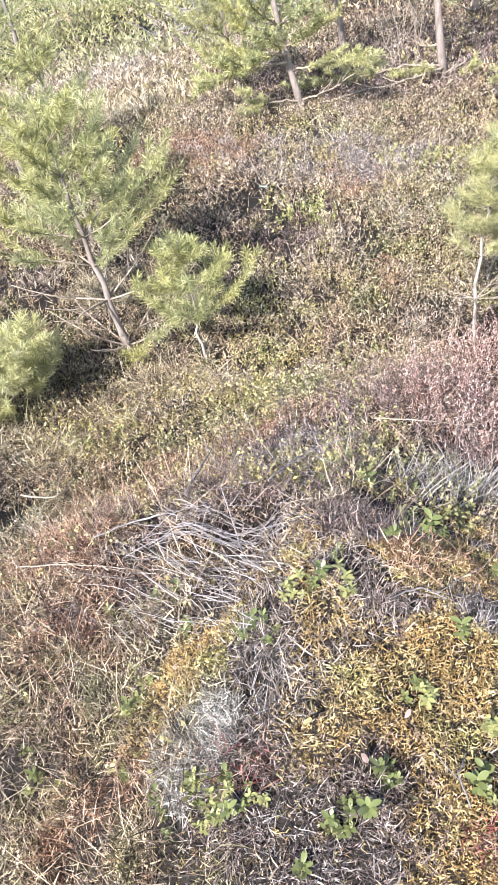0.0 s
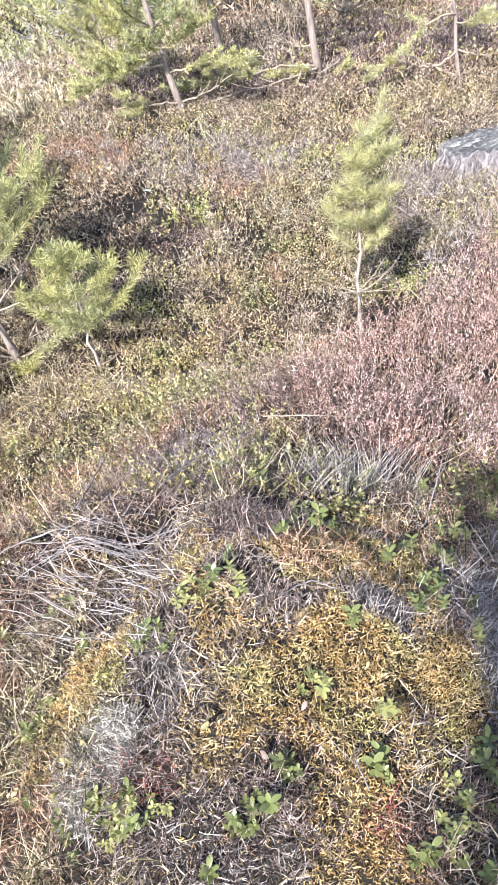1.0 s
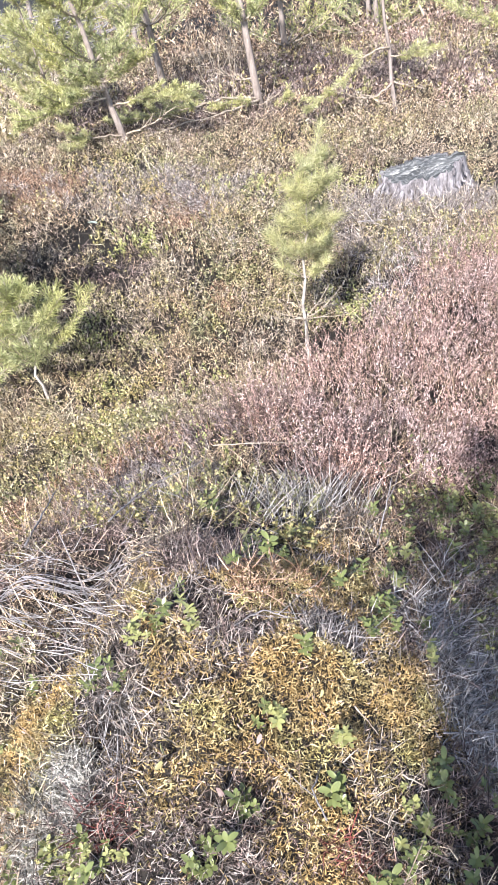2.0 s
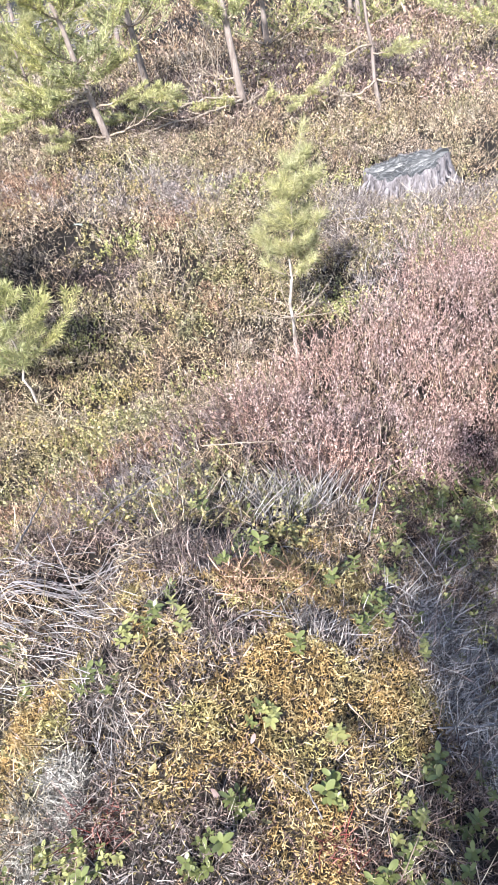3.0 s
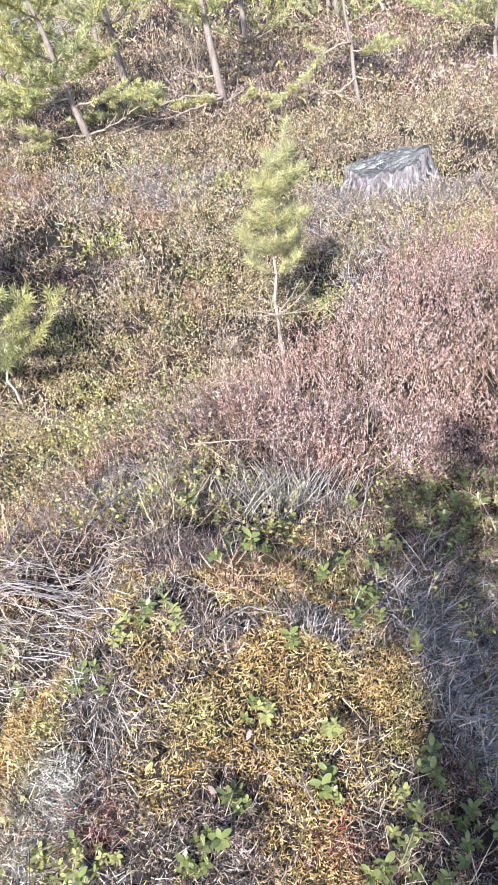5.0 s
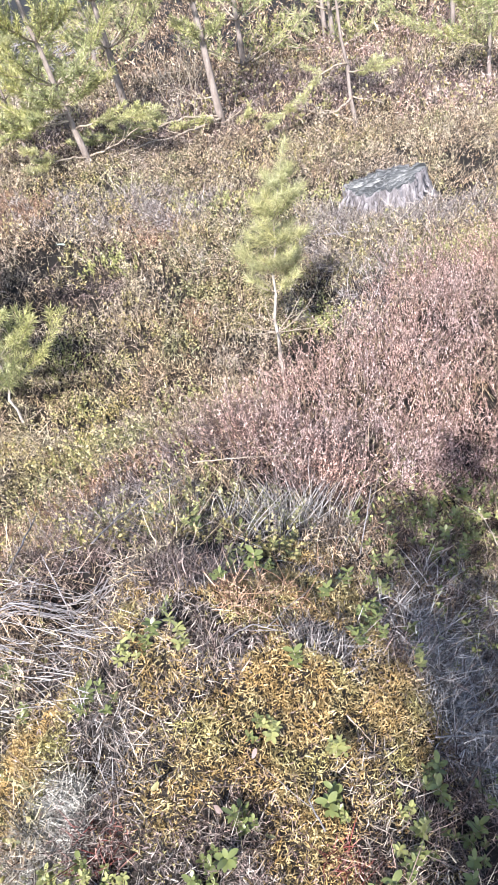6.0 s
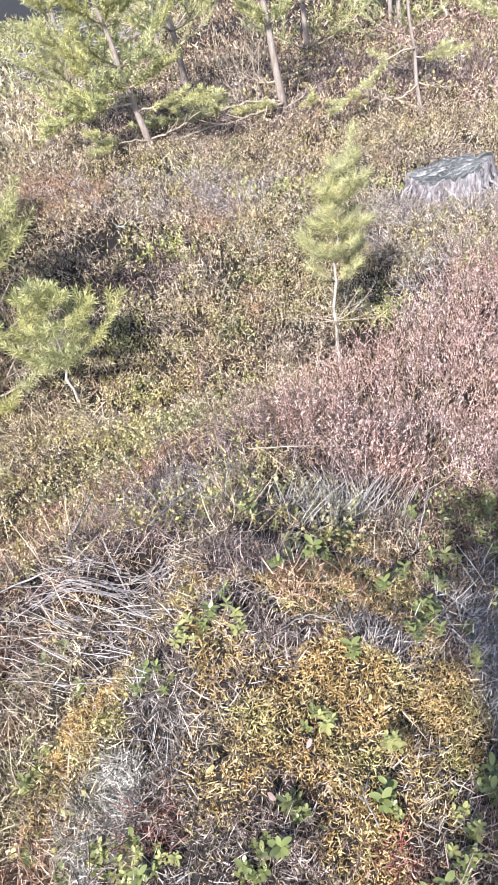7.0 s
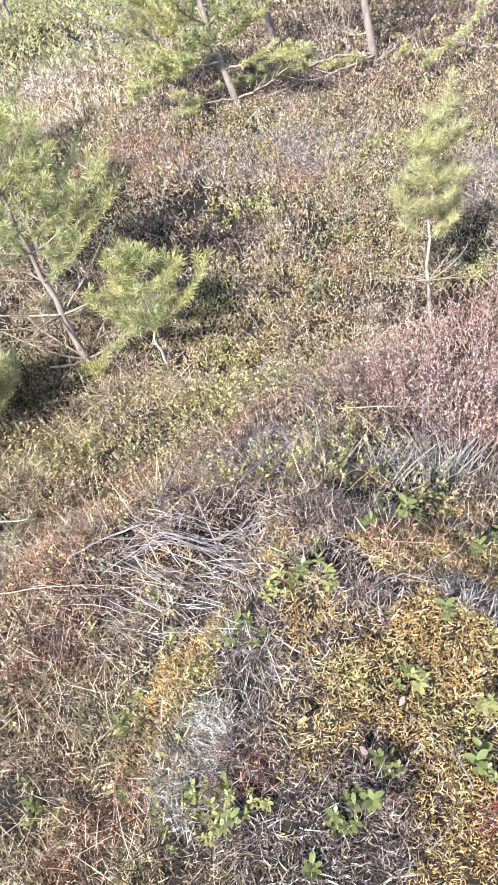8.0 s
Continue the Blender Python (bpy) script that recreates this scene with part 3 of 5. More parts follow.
q = spots(170000, -0.62, 0.35, 0.2, 1.35, moss_zone)
p = np.repeat(spots(92000, -0.62, 0.35, 0.2, 1.35, moss_zone), 4, 0)
p[:, :2] += rng.normal(size=(len(p), 2)) * 0.002
p[:, 2] += np.repeat(rng.uniform(-0.010, 0.008, len(p) // 4), 4)
out = rng.normal(size=p.shape) * [1, 1, 0.5] + [0, 0, 0.5]
stuff("moss_cushion", [ribbons(p, out, rng.uniform(0.0040, 0.0070, len(p)), rng.uniform(0.0015, 0.0023, len(p)), rng.normal(size=p.shape) * 0.8, 2),
                       slivers(q + [0, 0, -0.006], tilted(len(q), 0.9), rng.uniform(0.008, 0.013, len(q)), rng.uniform(0.004, 0.006, len(q)))], MOSS, "golden sunlit moss on the hummock", "moss")
p = spots(1100, -0.62, 0.35, 0.2, 1.35, lambda x, y: hummock(x, y) * (0.3 + 0.7 * patchy(x, y, 5.0, 3.0, 0.4)))
stuff("moss_litter", [strands(p + [0, 0, 0.006], tilted(len(p), 0.95), rng.uniform(0.012, 0.040, len(p)), 0.0010, rng.normal(size=p.shape) * 0.5, 3)], STRAW, "fine dead stalks and straw lying in the moss", "litter")
p = spots(120000, -0.62, 0.40, 0.2, 1.35, lambda x, y: hummock(x, y) * (1 - moss_zone(x, y)))
stuff("undergrowth", [ribbons(p, tilted(len(p), 0.9), rng.uniform(0.008, 0.016, len(p)), 0.0018, rng.normal(size=p.shape) * 1.0, 2)], ASH, "short brown sprouts and litter over the peat", "undergrowth")


# the thick low mat of curling shoots between the taller shrubs
near_plain = lambda x, y: off_hummock(x, y) * plain(x, y)
far_purple = lambda x, y: ovals(x, y, (-0.1, 7.2, 1.3, 1.1), (-0.7, 6.3, 0.9, 0.5), (1.3, 7.9, 1.6, 1.2), (2.6, 7.0, 0.6, 0.8))
stuff("heath_mat", [cover(spots(1300, -1.2, 0.9, 0.2, 1.7, near_plain), 0.045, 0.050, 0.0076, 380, 14, reach=5.0, fine=0.18, curly=True),
                    cover(spots(1250, -1.9, 1.7, 1.6, 2.6, plain), 0.065, 0.080, 0.0088, 300, 9, curly=True),
                    cover(spots(1450, -2.6, 2.6, 2.5, 3.8, plain), 0.085, 0.10, 0.0110, 235, 6, curly=True),
                    cover(spots(1700, -3.8, 3.8, 3.7, 6.4, plain), 0.125, 0.14, 0.0160, 180, 5),
                    cover(spots(2200, -6, 6, 6.2, 10.0, lambda x, y: 1 - 0.8 * far_purple(x, y)), 0.16, 0.15, 0.030, 45, 0)], MAT, "thick mat of low brown heath shoots", "undergrowth")
stuff("corner_mat", [cover(spots(330, -1.15, -0.45, 0.2, 1.0, lambda x, y: (1 - hummock(x, y)) * (1 - 0.9 * rust_zone(x, y))), 0.045, 0.035, 0.0078, 240, 12, reach=5.0, fine=0.18, curly=True)], MAT, "tangled pale shoots and straw beside the hummock", "undergrowth")
stuff("dusky_heather", [cover(spots(700, -0.25, 0.5, 0.4, 1.65, lambda x, y: ovals(x, y, (0.18, 0.57, 0.06, 0.07), (0.25, 1.00, 0.06, 0.16), (0.37, 1.40, 0.11, 0.22), (0.11, 0.48, 0.06, 0.05), (-0.15, 1.02, 0.09, 0.10))), 0.032, 0.024, 0.0060, 150, 14, reach=5.0, fine=0.22, curly=True),
                        cover(spots(900, -2.4, 2.2, 1.6, 4.4, gaps), 0.065, 0.04, 0.0105, 110, 12, reach=3.6),
                        cover(spots(800, -1.2, 0.9, 0.25, 1.6, lambda x, y: (0.25 + 0.75 * gaps(x, y)) * (1 - hummock(x, y))), 0.040, 0.02, 0.0065, 20, 4, reach=5, fine=0.2, curly=True),
                        cover(spots(500, -1.2, 0.9, 0.25, 1.6, lambda x, y: gaps(x, y) * (1 - hummock(x, y))), 0.040, 0.02, 0.0065, 170, 16, reach=5, fine=0.2, curly=True),
                        cover(spots(900, -2.5, 3.6, 5.8, 9.5, far_purple), 0.15, 0.12, 0.026, 130, 6)], HEATHER_DARK, "dusky purple heather in the hollows and between the pines", "heather")
stuff("rusty_heather", [cover(spots(1100, -1.2, 0.5, 0.2, 1.7, rust_zone), 0.040, 0.045, 0.0062, 260, 18, reach=5.0, fine=0.22, curly=True),
                        cover(spots(1500, -1.9, 1.0, 1.7, 5.2, rust_zone), 0.080, 0.085, 0.0115, 220, 10)], RUST, "rust-brown low heather in patches", "heather")
stuff("crowberry", [cover(spots(1500, -1.3, 0.5, 0.2, 1.9, olive_zone), 0.040, 0.045, 0.0062, 220, 16, reach=5.5, fine=0.22, curly=True),
                    cover(spots(1500, -2.2, 1.6, 1.8, 4.6, olive_zone), 0.080, 0.085, 0.0115, 130, 6, leafy=True)], OLIVE, "olive-green crowberry shoots in patches", "shrub")
stuff("ashen_heather", [cover(spots(800, -0.8, 2.2, 2.6, 4.6, ash_zone), 0.062, 0.09, 0.0130, 150, 12, reach=3.8, fine=0.17, curly=True),
                        cover(spots(250, -2.0, 0.4, 3.9, 5.4, ash_zone), 0.085, 0.10, 0.0165, 200, 12, reach=3.6, fine=0.17),
                        cover(spots(420, 0.5, 1.8, 3.8, 4.3, lambda x, y: ovals(x, y, (1.05, 4.02, 0.42, 0.10), (0.70, 4.25, 0.10, 0.25)) * clear(x, y)), 0.06, 0.10, 0.0130, 150, 20, reach=3.8, fine=0.17),
                        cover(spots(260, -0.8, 0.0, 1.35, 1.8, ash_zone), 0.034, 0.03, 0.0080, 140, 14, reach=4.0, fine=0.17)], ASH, "ashen grey-pink dead heather round the stump", "heather")
# litter takes the dark heather tone to deepen the shade in gaps
p = spots(18000, -1.2, 0.95, 0.2, 1.8)
stuff("ground_litter", [leaves(p + rng.uniform(0.001, 0.012, (len(p), 1)) * [0, 0, 1], tilted(len(p), 0.95), rng.uniform(0.008, 0.015, len(p)), rng.uniform(0.0018, 0.0028, len(p)))], HEATHER_DARK, "fine brown litter over the peat", "litter")
hollow = lambda x, y: ovals(x, y, (0.60, 1.36, 0.26, 0.16), (0.45, 1.05, 0.16, 0.30), (0.34, 0.72, 0.12, 0.2)) * (1 - hummock(x, y))
stuff("hollow_shoots", [cover(spots(380, 0.2, 1.0, 0.5, 1.8, hollow), 0.042, 0.06, 0.0080, 140, 26, reach=4.8, fine=0.18)], HEATHER_DARK, "brown curled shoots in the hollow beside the moss", "undergrowth")
stuff("hollow_leaves", [shrubs(spots(150, 0.25, 1.0, 0.9, 1.75, lambda x, y: ovals(x, y, (0.55, 1.45, 0.28, 0.26), (0.40, 1.10, 0.10, 0.2))), 0.08, 4, 0.014, 0.0085, 10, leafy=True, stalk=0.0016, segs=1)], LINGON, "green lingonberry leaves filling the hollow", "shrub")
straw_spot = lambda x, y: ovals(x, y, (-1.05, 2.56, 0.20, 0.10), (-1.23, 2.26, 0.16, 0.10), (-1.43, 2.03, 0.18, 0.12), (-0.80, 2.45, 0.10, 0.08), (-1.3, 3.2, 0.4, 0.2), (-2.3, 6.6, 0.9, 0.5))
stuff("straw_tufts", [tufts(spots(600, -1.8, -0.6, 1.7, 3.5, straw_spot), 56, 0.05, 0.11, 0.034, 0.0024, segs=3, curl=1.0), tufts(spots(300, -3.3, -1.4, 5.9, 7.3, straw_spot), 30, 0.10, 0.14, 0.08, 0.011)], STRAW, "pale dry grass tufts beneath the young pines", "grass")
stuff("pink_tips", [cover(spots(520, -0.1, 2.2, 1.3, 3.3, lambda x, y: pink_zone(x, y) * (0.25 + 0.75 * patchy(x, y, 3.0, 2.0, 0.6))), 0.06, 0.11, 0.0085, 230, 10)], HEATHER_PINK, "pinkish lower shoots of the tall withered heather", "heather")
lean = lambda n, d, s: unit(np.array(d) + rng.normal(size=(n, 3)) * s)
p, q = spots(1050, -0.8, -0.2, 0.7, 1.3, lambda x, y: np.maximum(0.6 * grey_zone(x, y), ovals(x, y, (-0.42, 0.86, 0.14, 0.08)))), spots(2100, -0.5, 0.4, 1.1, 1.65, grey_zone)
r = spots(7500, 0.2, 0.7, 0.5, 1.3, grey_zone)
s = spots(7000, -0.4, 0.2, 0.5, 0.95, grey_zone)
curl = lambda a, k: rng.normal(size=a.shape) * k
stuff("bleached_twigs", [strands(p + rng.uniform(0.005, 0.05, (len(p), 1)) * [0, 0, 1], lean(len(p), (-0.80, 0.30, 0.12), 0.20), rng.uniform(0.04, 0.11, len(p)), rng.uniform(0.0012, 0.0020, len(p)), curl(p, 0.22), 4),
                         strands(r + [0, 0, 0.02], lean(len(r), (0.4, 0.2, 0.3), 0.5), rng.uniform(0.015, 0.034, len(r)), rng.uniform(0.0012, 0.0019, len(r)), curl(r, 1.0), 3)], PALE_TWIG, "tangle of bleached pale grey dead heather twigs", "twigs")
stuff("pale_twig_tufts", [tufts(spots(620, 0.24, 0.85, 0.6, 1.35, lambda x, y: ovals(x, y, (0.47, 0.97, 0.20, 0.32), (0.36, 0.75, 0.10, 0.12)) * (1 - hummock(x, y))), 36, 0.045, 0.07, 0.024, 0.0019, segs=3, curl=1.1)], PALE_TWIG, "curled pale grey dead twigs in tufts", "twigs")
stuff("grey_twigs", [strands(q + [0, 0, 0.01], lean(len(q), (0.4, 0.1, 0.45), 0.6), rng.uniform(0.025, 0.06, len(q)), rng.uniform(0.0014, 0.0022, len(q)), curl(q, 0.8), 4),
                     strands(s + [0, 0, 0.005], lean(len(s), (0.2, 0.5, 0.3), 0.5), rng.uniform(0.014, 0.032, len(s)), 0.0015, curl(s, 0.9), 3)], GREY, "tangle of bleached grey dead heather twigs", "twigs")
p = spots(900, -0.1, 0.3, 1.2, 1.5, lambda x, y: ovals(x, y, (0.10, 1.38, 0.13, 0.06), (-0.02, 1.28, 0.08, 0.05)))
stuff("bleached_stalks", [strands(p, lean(len(p), (0.25, 0.05, 0.8), 0.28), rng.uniform(0.05, 0.12, len(p)), rng.uniform(0.0016, 0.0026, len(p)), curl(p, 0.42), 5)], PALE_TWIG, "upright bleached stalks behind the moss", "twigs")
p = spots(60000, -0.6, -0.2, 0.4, 0.8, lichen_zone)
p[:, 2] += rng.uniform(0.002, 0.014, len(p))
stuff("reindeer_lichen", [ribbons(p, tilted(len(p), 0.75), rng.uniform(0.006, 0.010, len(p)), 0.0016, rng.normal(size=p.shape) * 1.5, 3)], LICHEN, "pale grey reindeer lichen on the hummock", "lichen")
p = spots(5000, -0.4, 0.1, 0.4, 0.65, lambda x, y: ovals(x, y, (-0.305, 0.525, 0.045, 0.03), (0.03, 0.485, 0.03, 0.025)))
stuff("red_stems", [ribbons(p + [0, 0, 0.008], tilted(len(p), 0.8), rng.uniform(0.010, 0.022, len(p)), 0.0016, curl(p, 0.9), 3)], RED_STEM, "dark red stems and leaves on the hummock", "plant")
dark = lambda x, y: (0.4 + 0.6 * wobble(x, y, 1.5, 1.0)) * (1 - hummock(x, y))
p, q = spots(1800, -2.0, 2.0, 0.3, 2.2, dark), spots(5000, -3.0, 3.0, 2.2, 6.0, dark)
grass = [strands(p + [0, 0, 0.02], tilted(len(p), 0.9), rng.uniform(0.025, 0.065, len(p)), 0.0014, rng.normal(size=p.shape) * 0.55, 3),
         strands(q + [0, 0, 0.05], tilted(len(q), 0.85), rng.uniform(0.05, 0.13, len(q)), 0.0026, rng.normal(size=q.shape) * 0.3, 1)]
w = spots(3200, -5.5, -0.6, 5.6, 10.5, lambda x, y: ovals(x, y, (-2.4, 7.6, 1.3, 1.9), (-3.2, 9.3, 1.4, 1.2)))
grass.append(strands(w + [0, 0, 0.03], tilted(len(w), 0.6), rng.uniform(0.08, 0.18, len(w)), 0.007, curl(w, 0.3), 2))
stuff("dry_grass", grass, STRAW, "thin dry straw-coloured grass and fallen twigs", "grass")
p = spots(4500, -2.0, 2.0, 0.3, 3.0, dark)
stuff("fallen_twigs", [strands(p + [0, 0, 0.015], tilted(len(p), 1.0), rng.uniform(0.02, 0.06, len(p)), 0.0016, rng.normal(size=p.shape) * 0.55, 3)], HEATHER_DARK, "dark fallen twigs in the undergrowth", "twigs")

# the far meadow and the heath that goes on all round
def around(n, r0, r1):
    """Places on every side, out of the wedge that lies ahead."""
    a, r = rng.uniform(0, 2 * math.pi, n), np.sqrt(rng.uniform(r0 * r0, r1 * r1, n))
    x, y = r * np.cos(a), r * np.sin(a)
    keep = (np.abs(x + 0.12) >= 0.52 * y + 0.68) & (np.hypot(x + 0.1, y + 1.0) > 0.4) & (np.hypot(x, y) > 0.35)
    return np.stack([x[keep], y[keep], lie(x[keep], y[keep])], 1)


stuff("meadow_grass", [tufts(spots(1600, -14, -1.2, 9.3, 24), 44, 0.42, 0.35, 0.080, 0.030, segs=-1)], MEADOW, "pale yellow-green grass of the open ground beyond", "grass")
stuff("far_heather", [tufts(spots(3000, -3, 14, 9.5, 26), 22, 0.45, 0.40, 0.085, 0.022, segs=-1)], HEATHER, "brown heather far back on the heath", "heather")
stuff("side_heather", [tufts(around(3600, 0.3, 6.2), 30, 0.24, 0.14, 0.075, 0.034, segs=-1), tufts(around(1700, 6.0, 16.0), 26, 0.55, 0.24, 0.30, 0.12, segs=-1)], SIDE, "brown heather that goes on all round the open heath", "heather")
stuff("side_dusky_heather", [tufts(around(900, 0.3, 7.0), 24, 0.30, 0.18, 0.085, 0.034, segs=-1), tufts(around(600, 6.5, 16.0), 24, 0.6, 0.28, 0.30, 0.12, segs=-1)], ASH, "greyish pink heather that goes on all round", "heather")
stuff("side_shrubs", [tufts(around(420, 0.3, 7.0), 30, 0.20, 0.18, 0.05, 0.026), tufts(around(700, 7.0, 16.0), 15, 0.4, 0.25, 0.15, 0.09)], BERRY, "yellow-green bilberry shrubs that go on all round", "shrub")
stuff("foot_shoots", [cover(spots(260, -0.85, 0.6, -0.6, 0.22), 0.06, 0.04, 0.016, 70, 4)], MAT, "trodden brown shoots where one stands", "undergrowth")

# ---- things ----
def empty(name, at, label, category, group=""):
    ob = new(name)
    ob.location = at
    bpy.context.view_layer.update()
    return tagged(ob, label, category, group)


def tube(points, radii, sides=8):
    """A bent tapering pole through points; closed at both ends."""
    pts = np.asarray(points, float)
    tang = unit(np.gradient(pts, axis=0))
    ref = np.array([0.31, 0.17, 0.93]) if abs(tang[0, 2]) < 0.9 else np.array([1.0, 0.1, 0.0])
    side = unit(np.cross(tang, ref))
    other = np.cross(tang, side)
    a = np.linspace(0, 2 * math.pi, sides, endpoint=False)
    ring = pts[:, None] + np.asarray(radii)[:, None, None] * (np.cos(a)[None, :, None] * side[:, None] + np.sin(a)[None, :, None] * other[:, None])
    n = len(pts)
    v = np.concatenate([ring.reshape(-1, 3), pts[:1], pts[-1:]])
    f = []
    for k in range(n - 1):
        for j in range(sides):
            p0, p1 = k * sides + j, k * sides + (j + 1) % sides
            f += [(p0, p1, p1 + sides), (p0, p1 + sides, p0 + sides)]
    for j in range(sides):
        f += [(n * sides, (j + 1) % sides, j), (n * sides + 1, (n - 1) * sides + j, (n - 1) * sides + (j + 1) % sides)]
    return v, np.array(f)


def needles(path, start, per_metre, size, thick, spread=0.75):
    """Needles set all round a shoot, from the share start of it outwards."""
    pts = np.asarray(path)
    seg = np.linalg.norm(np.diff(pts, axis=0), axis=1)
    total = seg.sum()
    n = max(int(total * (1 - start) * per_metre), 8)
    s = rng.uniform(start, 1.0, n) * (len(pts) - 1)
    i = np.minimum(s.astype(int), len(pts) - 2)
    fr = (s - i)[:, None]
    at = pts[i] * (1 - fr) + pts[i + 1] * fr
    along = unit(pts[i + 1] - pts[i])
    way = along * rng.uniform(0.4, 0.9, (n, 1)) + unit(rng.normal(size=(n, 3))) * spread
    if thick > 0.0021:
        return leaves(at, way, size * rng.uniform(0.7, 1.15, n), thick)
    return strands(at, way, size * rng.uniform(0.7, 1.15, n), thick, rng.normal(size=(n, 3)) * 0.08, 1)


def limb(start, way, size, rise, bits=6, wob=0.05):
    pts = [np.array(start, float)]
    d = unit(np.array(way, float))
    for k in range(bits):
        d = unit(d + np.array([0, 0, rise / bits]) + rng.normal(size=3) * wob)
        pts.append(pts[-1] + d * size / bits)
    return np.array(pts)


def pine(at, height, girth, lean, whorls, label, mat=None, needle=0.05, dense=900, thick=0.0016, bend=(0, 0), group="young pines", bare=0.3, leader=0.25, twigs=(2, 3, 4), arc=0.55, up=0.12, bark=None):
    """A young Scots pine: trunk, whorls of branches, needles on their outer part.
    whorls: rows of height, reach, number of branches, share of them that is green, turn in radians."""
    tree = empty("pine_tree", at, label, "pine tree", group)
    mat = mat or NEEDLE
    k = np.linspace(0, 1, 12)
    trunk = np.stack([lean[0] * height * k + bend[0] * height * k * k, lean[1] * height * k + bend[1] * height * k * k, height * k - 0.06 * (1 - k)], 1)
    trunk[:, :2] += rng.normal(size=(12, 2)) * 0.005 * (k[:, None] > 0.05)
    v, f = tube(trunk, girth * (1 - 0.85 * k) * (1 + 0.3 * np.exp(-k * 14)), 10)
    mesh_np("trunk", v, f, bark or BARK, tree, True)
    v, f = needles(trunk, 1 - leader, dense * 1.4, needle, thick)
    mesh_np("needles", v, f, mat, tree)
    for z, reach, arms, green_share, turn in whorls:
        share = z / height
        thin = 1.0 if z < 1.25 else 0.22
        for b in range(arms):
            a = turn + 2 * math.pi * (b + rng.uniform(-0.2, 0.2)) / arms
            root = np.array([np.interp(z, trunk[:, 2], trunk[:, 0]), np.interp(z, trunk[:, 2], trunk[:, 1]), z])
            alive = rng.random() < green_share
            size = reach * rng.uniform(0.7, 1.2)
            main = limb(root, (math.cos(a), math.sin(a), (up if alive else 0.12) + rng.uniform(0.3, 0.8) * share), size, arc if alive else 0.25, wob=0.07)
            r = min(max(girth * 0.34 * (1 - 0.6 * share), 0.0020), 0.008 + 0.004 * reach)
            parts = [tube(main, np.linspace(r, r * 0.35, len(main)), 5)]
            green = [needles(main, bare, dense * thin, needle, thick / thin ** 0.5)] if alive else []
            for q in twigs:
                for sgn in (-1, 1):
                    if rng.random() < (0.12 if alive else 0.45):
                        continue
                    d = unit(main[q + 1] - main[q])
                    sidew = unit(np.cross(d, (0, 0, 1.0))) * sgn
                    twig = limb(main[q], d * 0.7 + sidew * 0.7 + [0, 0, rng.uniform(-0.1, 0.3)], size * (0.52 - 0.06 * q) * rng.uniform(0.8, 1.2), 0.4 if alive else 0.1, 4)
                    parts.append(tube(twig, np.linspace(r * 0.5, r * 0.22, len(twig)), 4))
                    if alive:
                        green.append(needles(twig, 0.12, dense * thin, needle, thick / thin ** 0.5))
            v, f = join(parts)
            arm = mesh_np("branch", v, f, TWIG, tree, True)
            if green:
                v, f = join(green)
                mesh_np("needles", v, f, mat, arm)
    return tree


def bough(tree, points, r, green=0.5, dense=900, needle=0.045, thick=0.004, mat=None, twigs=5, spread=0.20):
    """One low branch along the given places over the tree's foot, green from that share of it outwards (1.1: dead)."""
    pts = np.array(points, float)
    k = np.linspace(0, len(pts) - 1, 4 * len(pts))
    way = np.stack([np.interp(k, range(len(pts)), pts[:, c]) for c in range(3)], 1)
    for _ in range(3):
        way[1:-1] = (way[:-2] + way[1:-1] * 2 + way[2:]) / 4
    way[1:-1] += rng.normal(size=(len(way) - 2, 3)) * 0.006
    parts = [tube(way, np.linspace(r, r * 0.35, len(way)), 6)]
    leafy = [needles(way, green, dense, needle, thick)] if green < 1 else []
    for i in range(twigs):
        at = max(green, 0.3) if green < 1 else 0.3
        q = int((at + (0.97 - at) * i / twigs) * (len(way) - 2))
        d = unit(way[q + 1] - way[q])
        sidew = unit(np.cross(d, (0, 0, 1.0))) * (-1 if i % 2 else 1)
        twig = limb(way[q], d * 0.8 + sidew * 0.6 + [0, 0, rng.uniform(-0.1, 0.4)], spread * rng.uniform(0.7, 1.2), 0.3, 4, 0.08)
        parts.append(tube(twig, np.linspace(r * 0.5, r * 0.22, len(twig)), 4))
        if green < 1:
            leafy.append(needles(twig, 0.1, dense, needle, thick))
    v, f = join(parts)
    arm = mesh_np("branch", v, f, TWIG, tree, True)
    if leafy:
        v, f = join(leafy)
        mesh_np("needles", v, f, mat or NEEDLE, arm)
    return arm


def tiers(lo, hi, n, r_lo, r_hi, arms=5, green=1.0):
    """Evenly spaced whorls whose reach shrinks upwards."""
    return [(lo + (hi - lo) * i / max(n - 1, 1), r_lo + (r_hi - r_lo) * i / max(n - 1, 1), arms, green, i * 1.13) for i in range(n)]


def stand(x, y, sink=0.0):
    return (x, y, float(lie(x, y)) - sink)


# the sapling in the middle of the heath
pine(stand(0.205, 2.54), 0.94, 0.0085, (-0.11, 0.02), [(0.03, 0.16, 5, 0, 0.3), (0.24, 0.22, 7, 0, 0.0), (0.40, 0.15, 5, 0.5, 0.5), (0.47, 0.20, 6, 1, 0.1), (0.57, 0.17, 5, 1, 0.8), (0.68, 0.14, 5, 1, 0.3), (0.78, 0.09, 4, 1, 0.9)],
     "small yellow-green pine sapling with a bare lower stem", mat=NEEDLE_PALE, needle=0.045, dense=1150, thick=0.0018, bend=(0.21, 0.0), bare=0.15, leader=0.30, twigs=(2, 4), up=0.25, arc=0.45, bark=PALE_BARK)
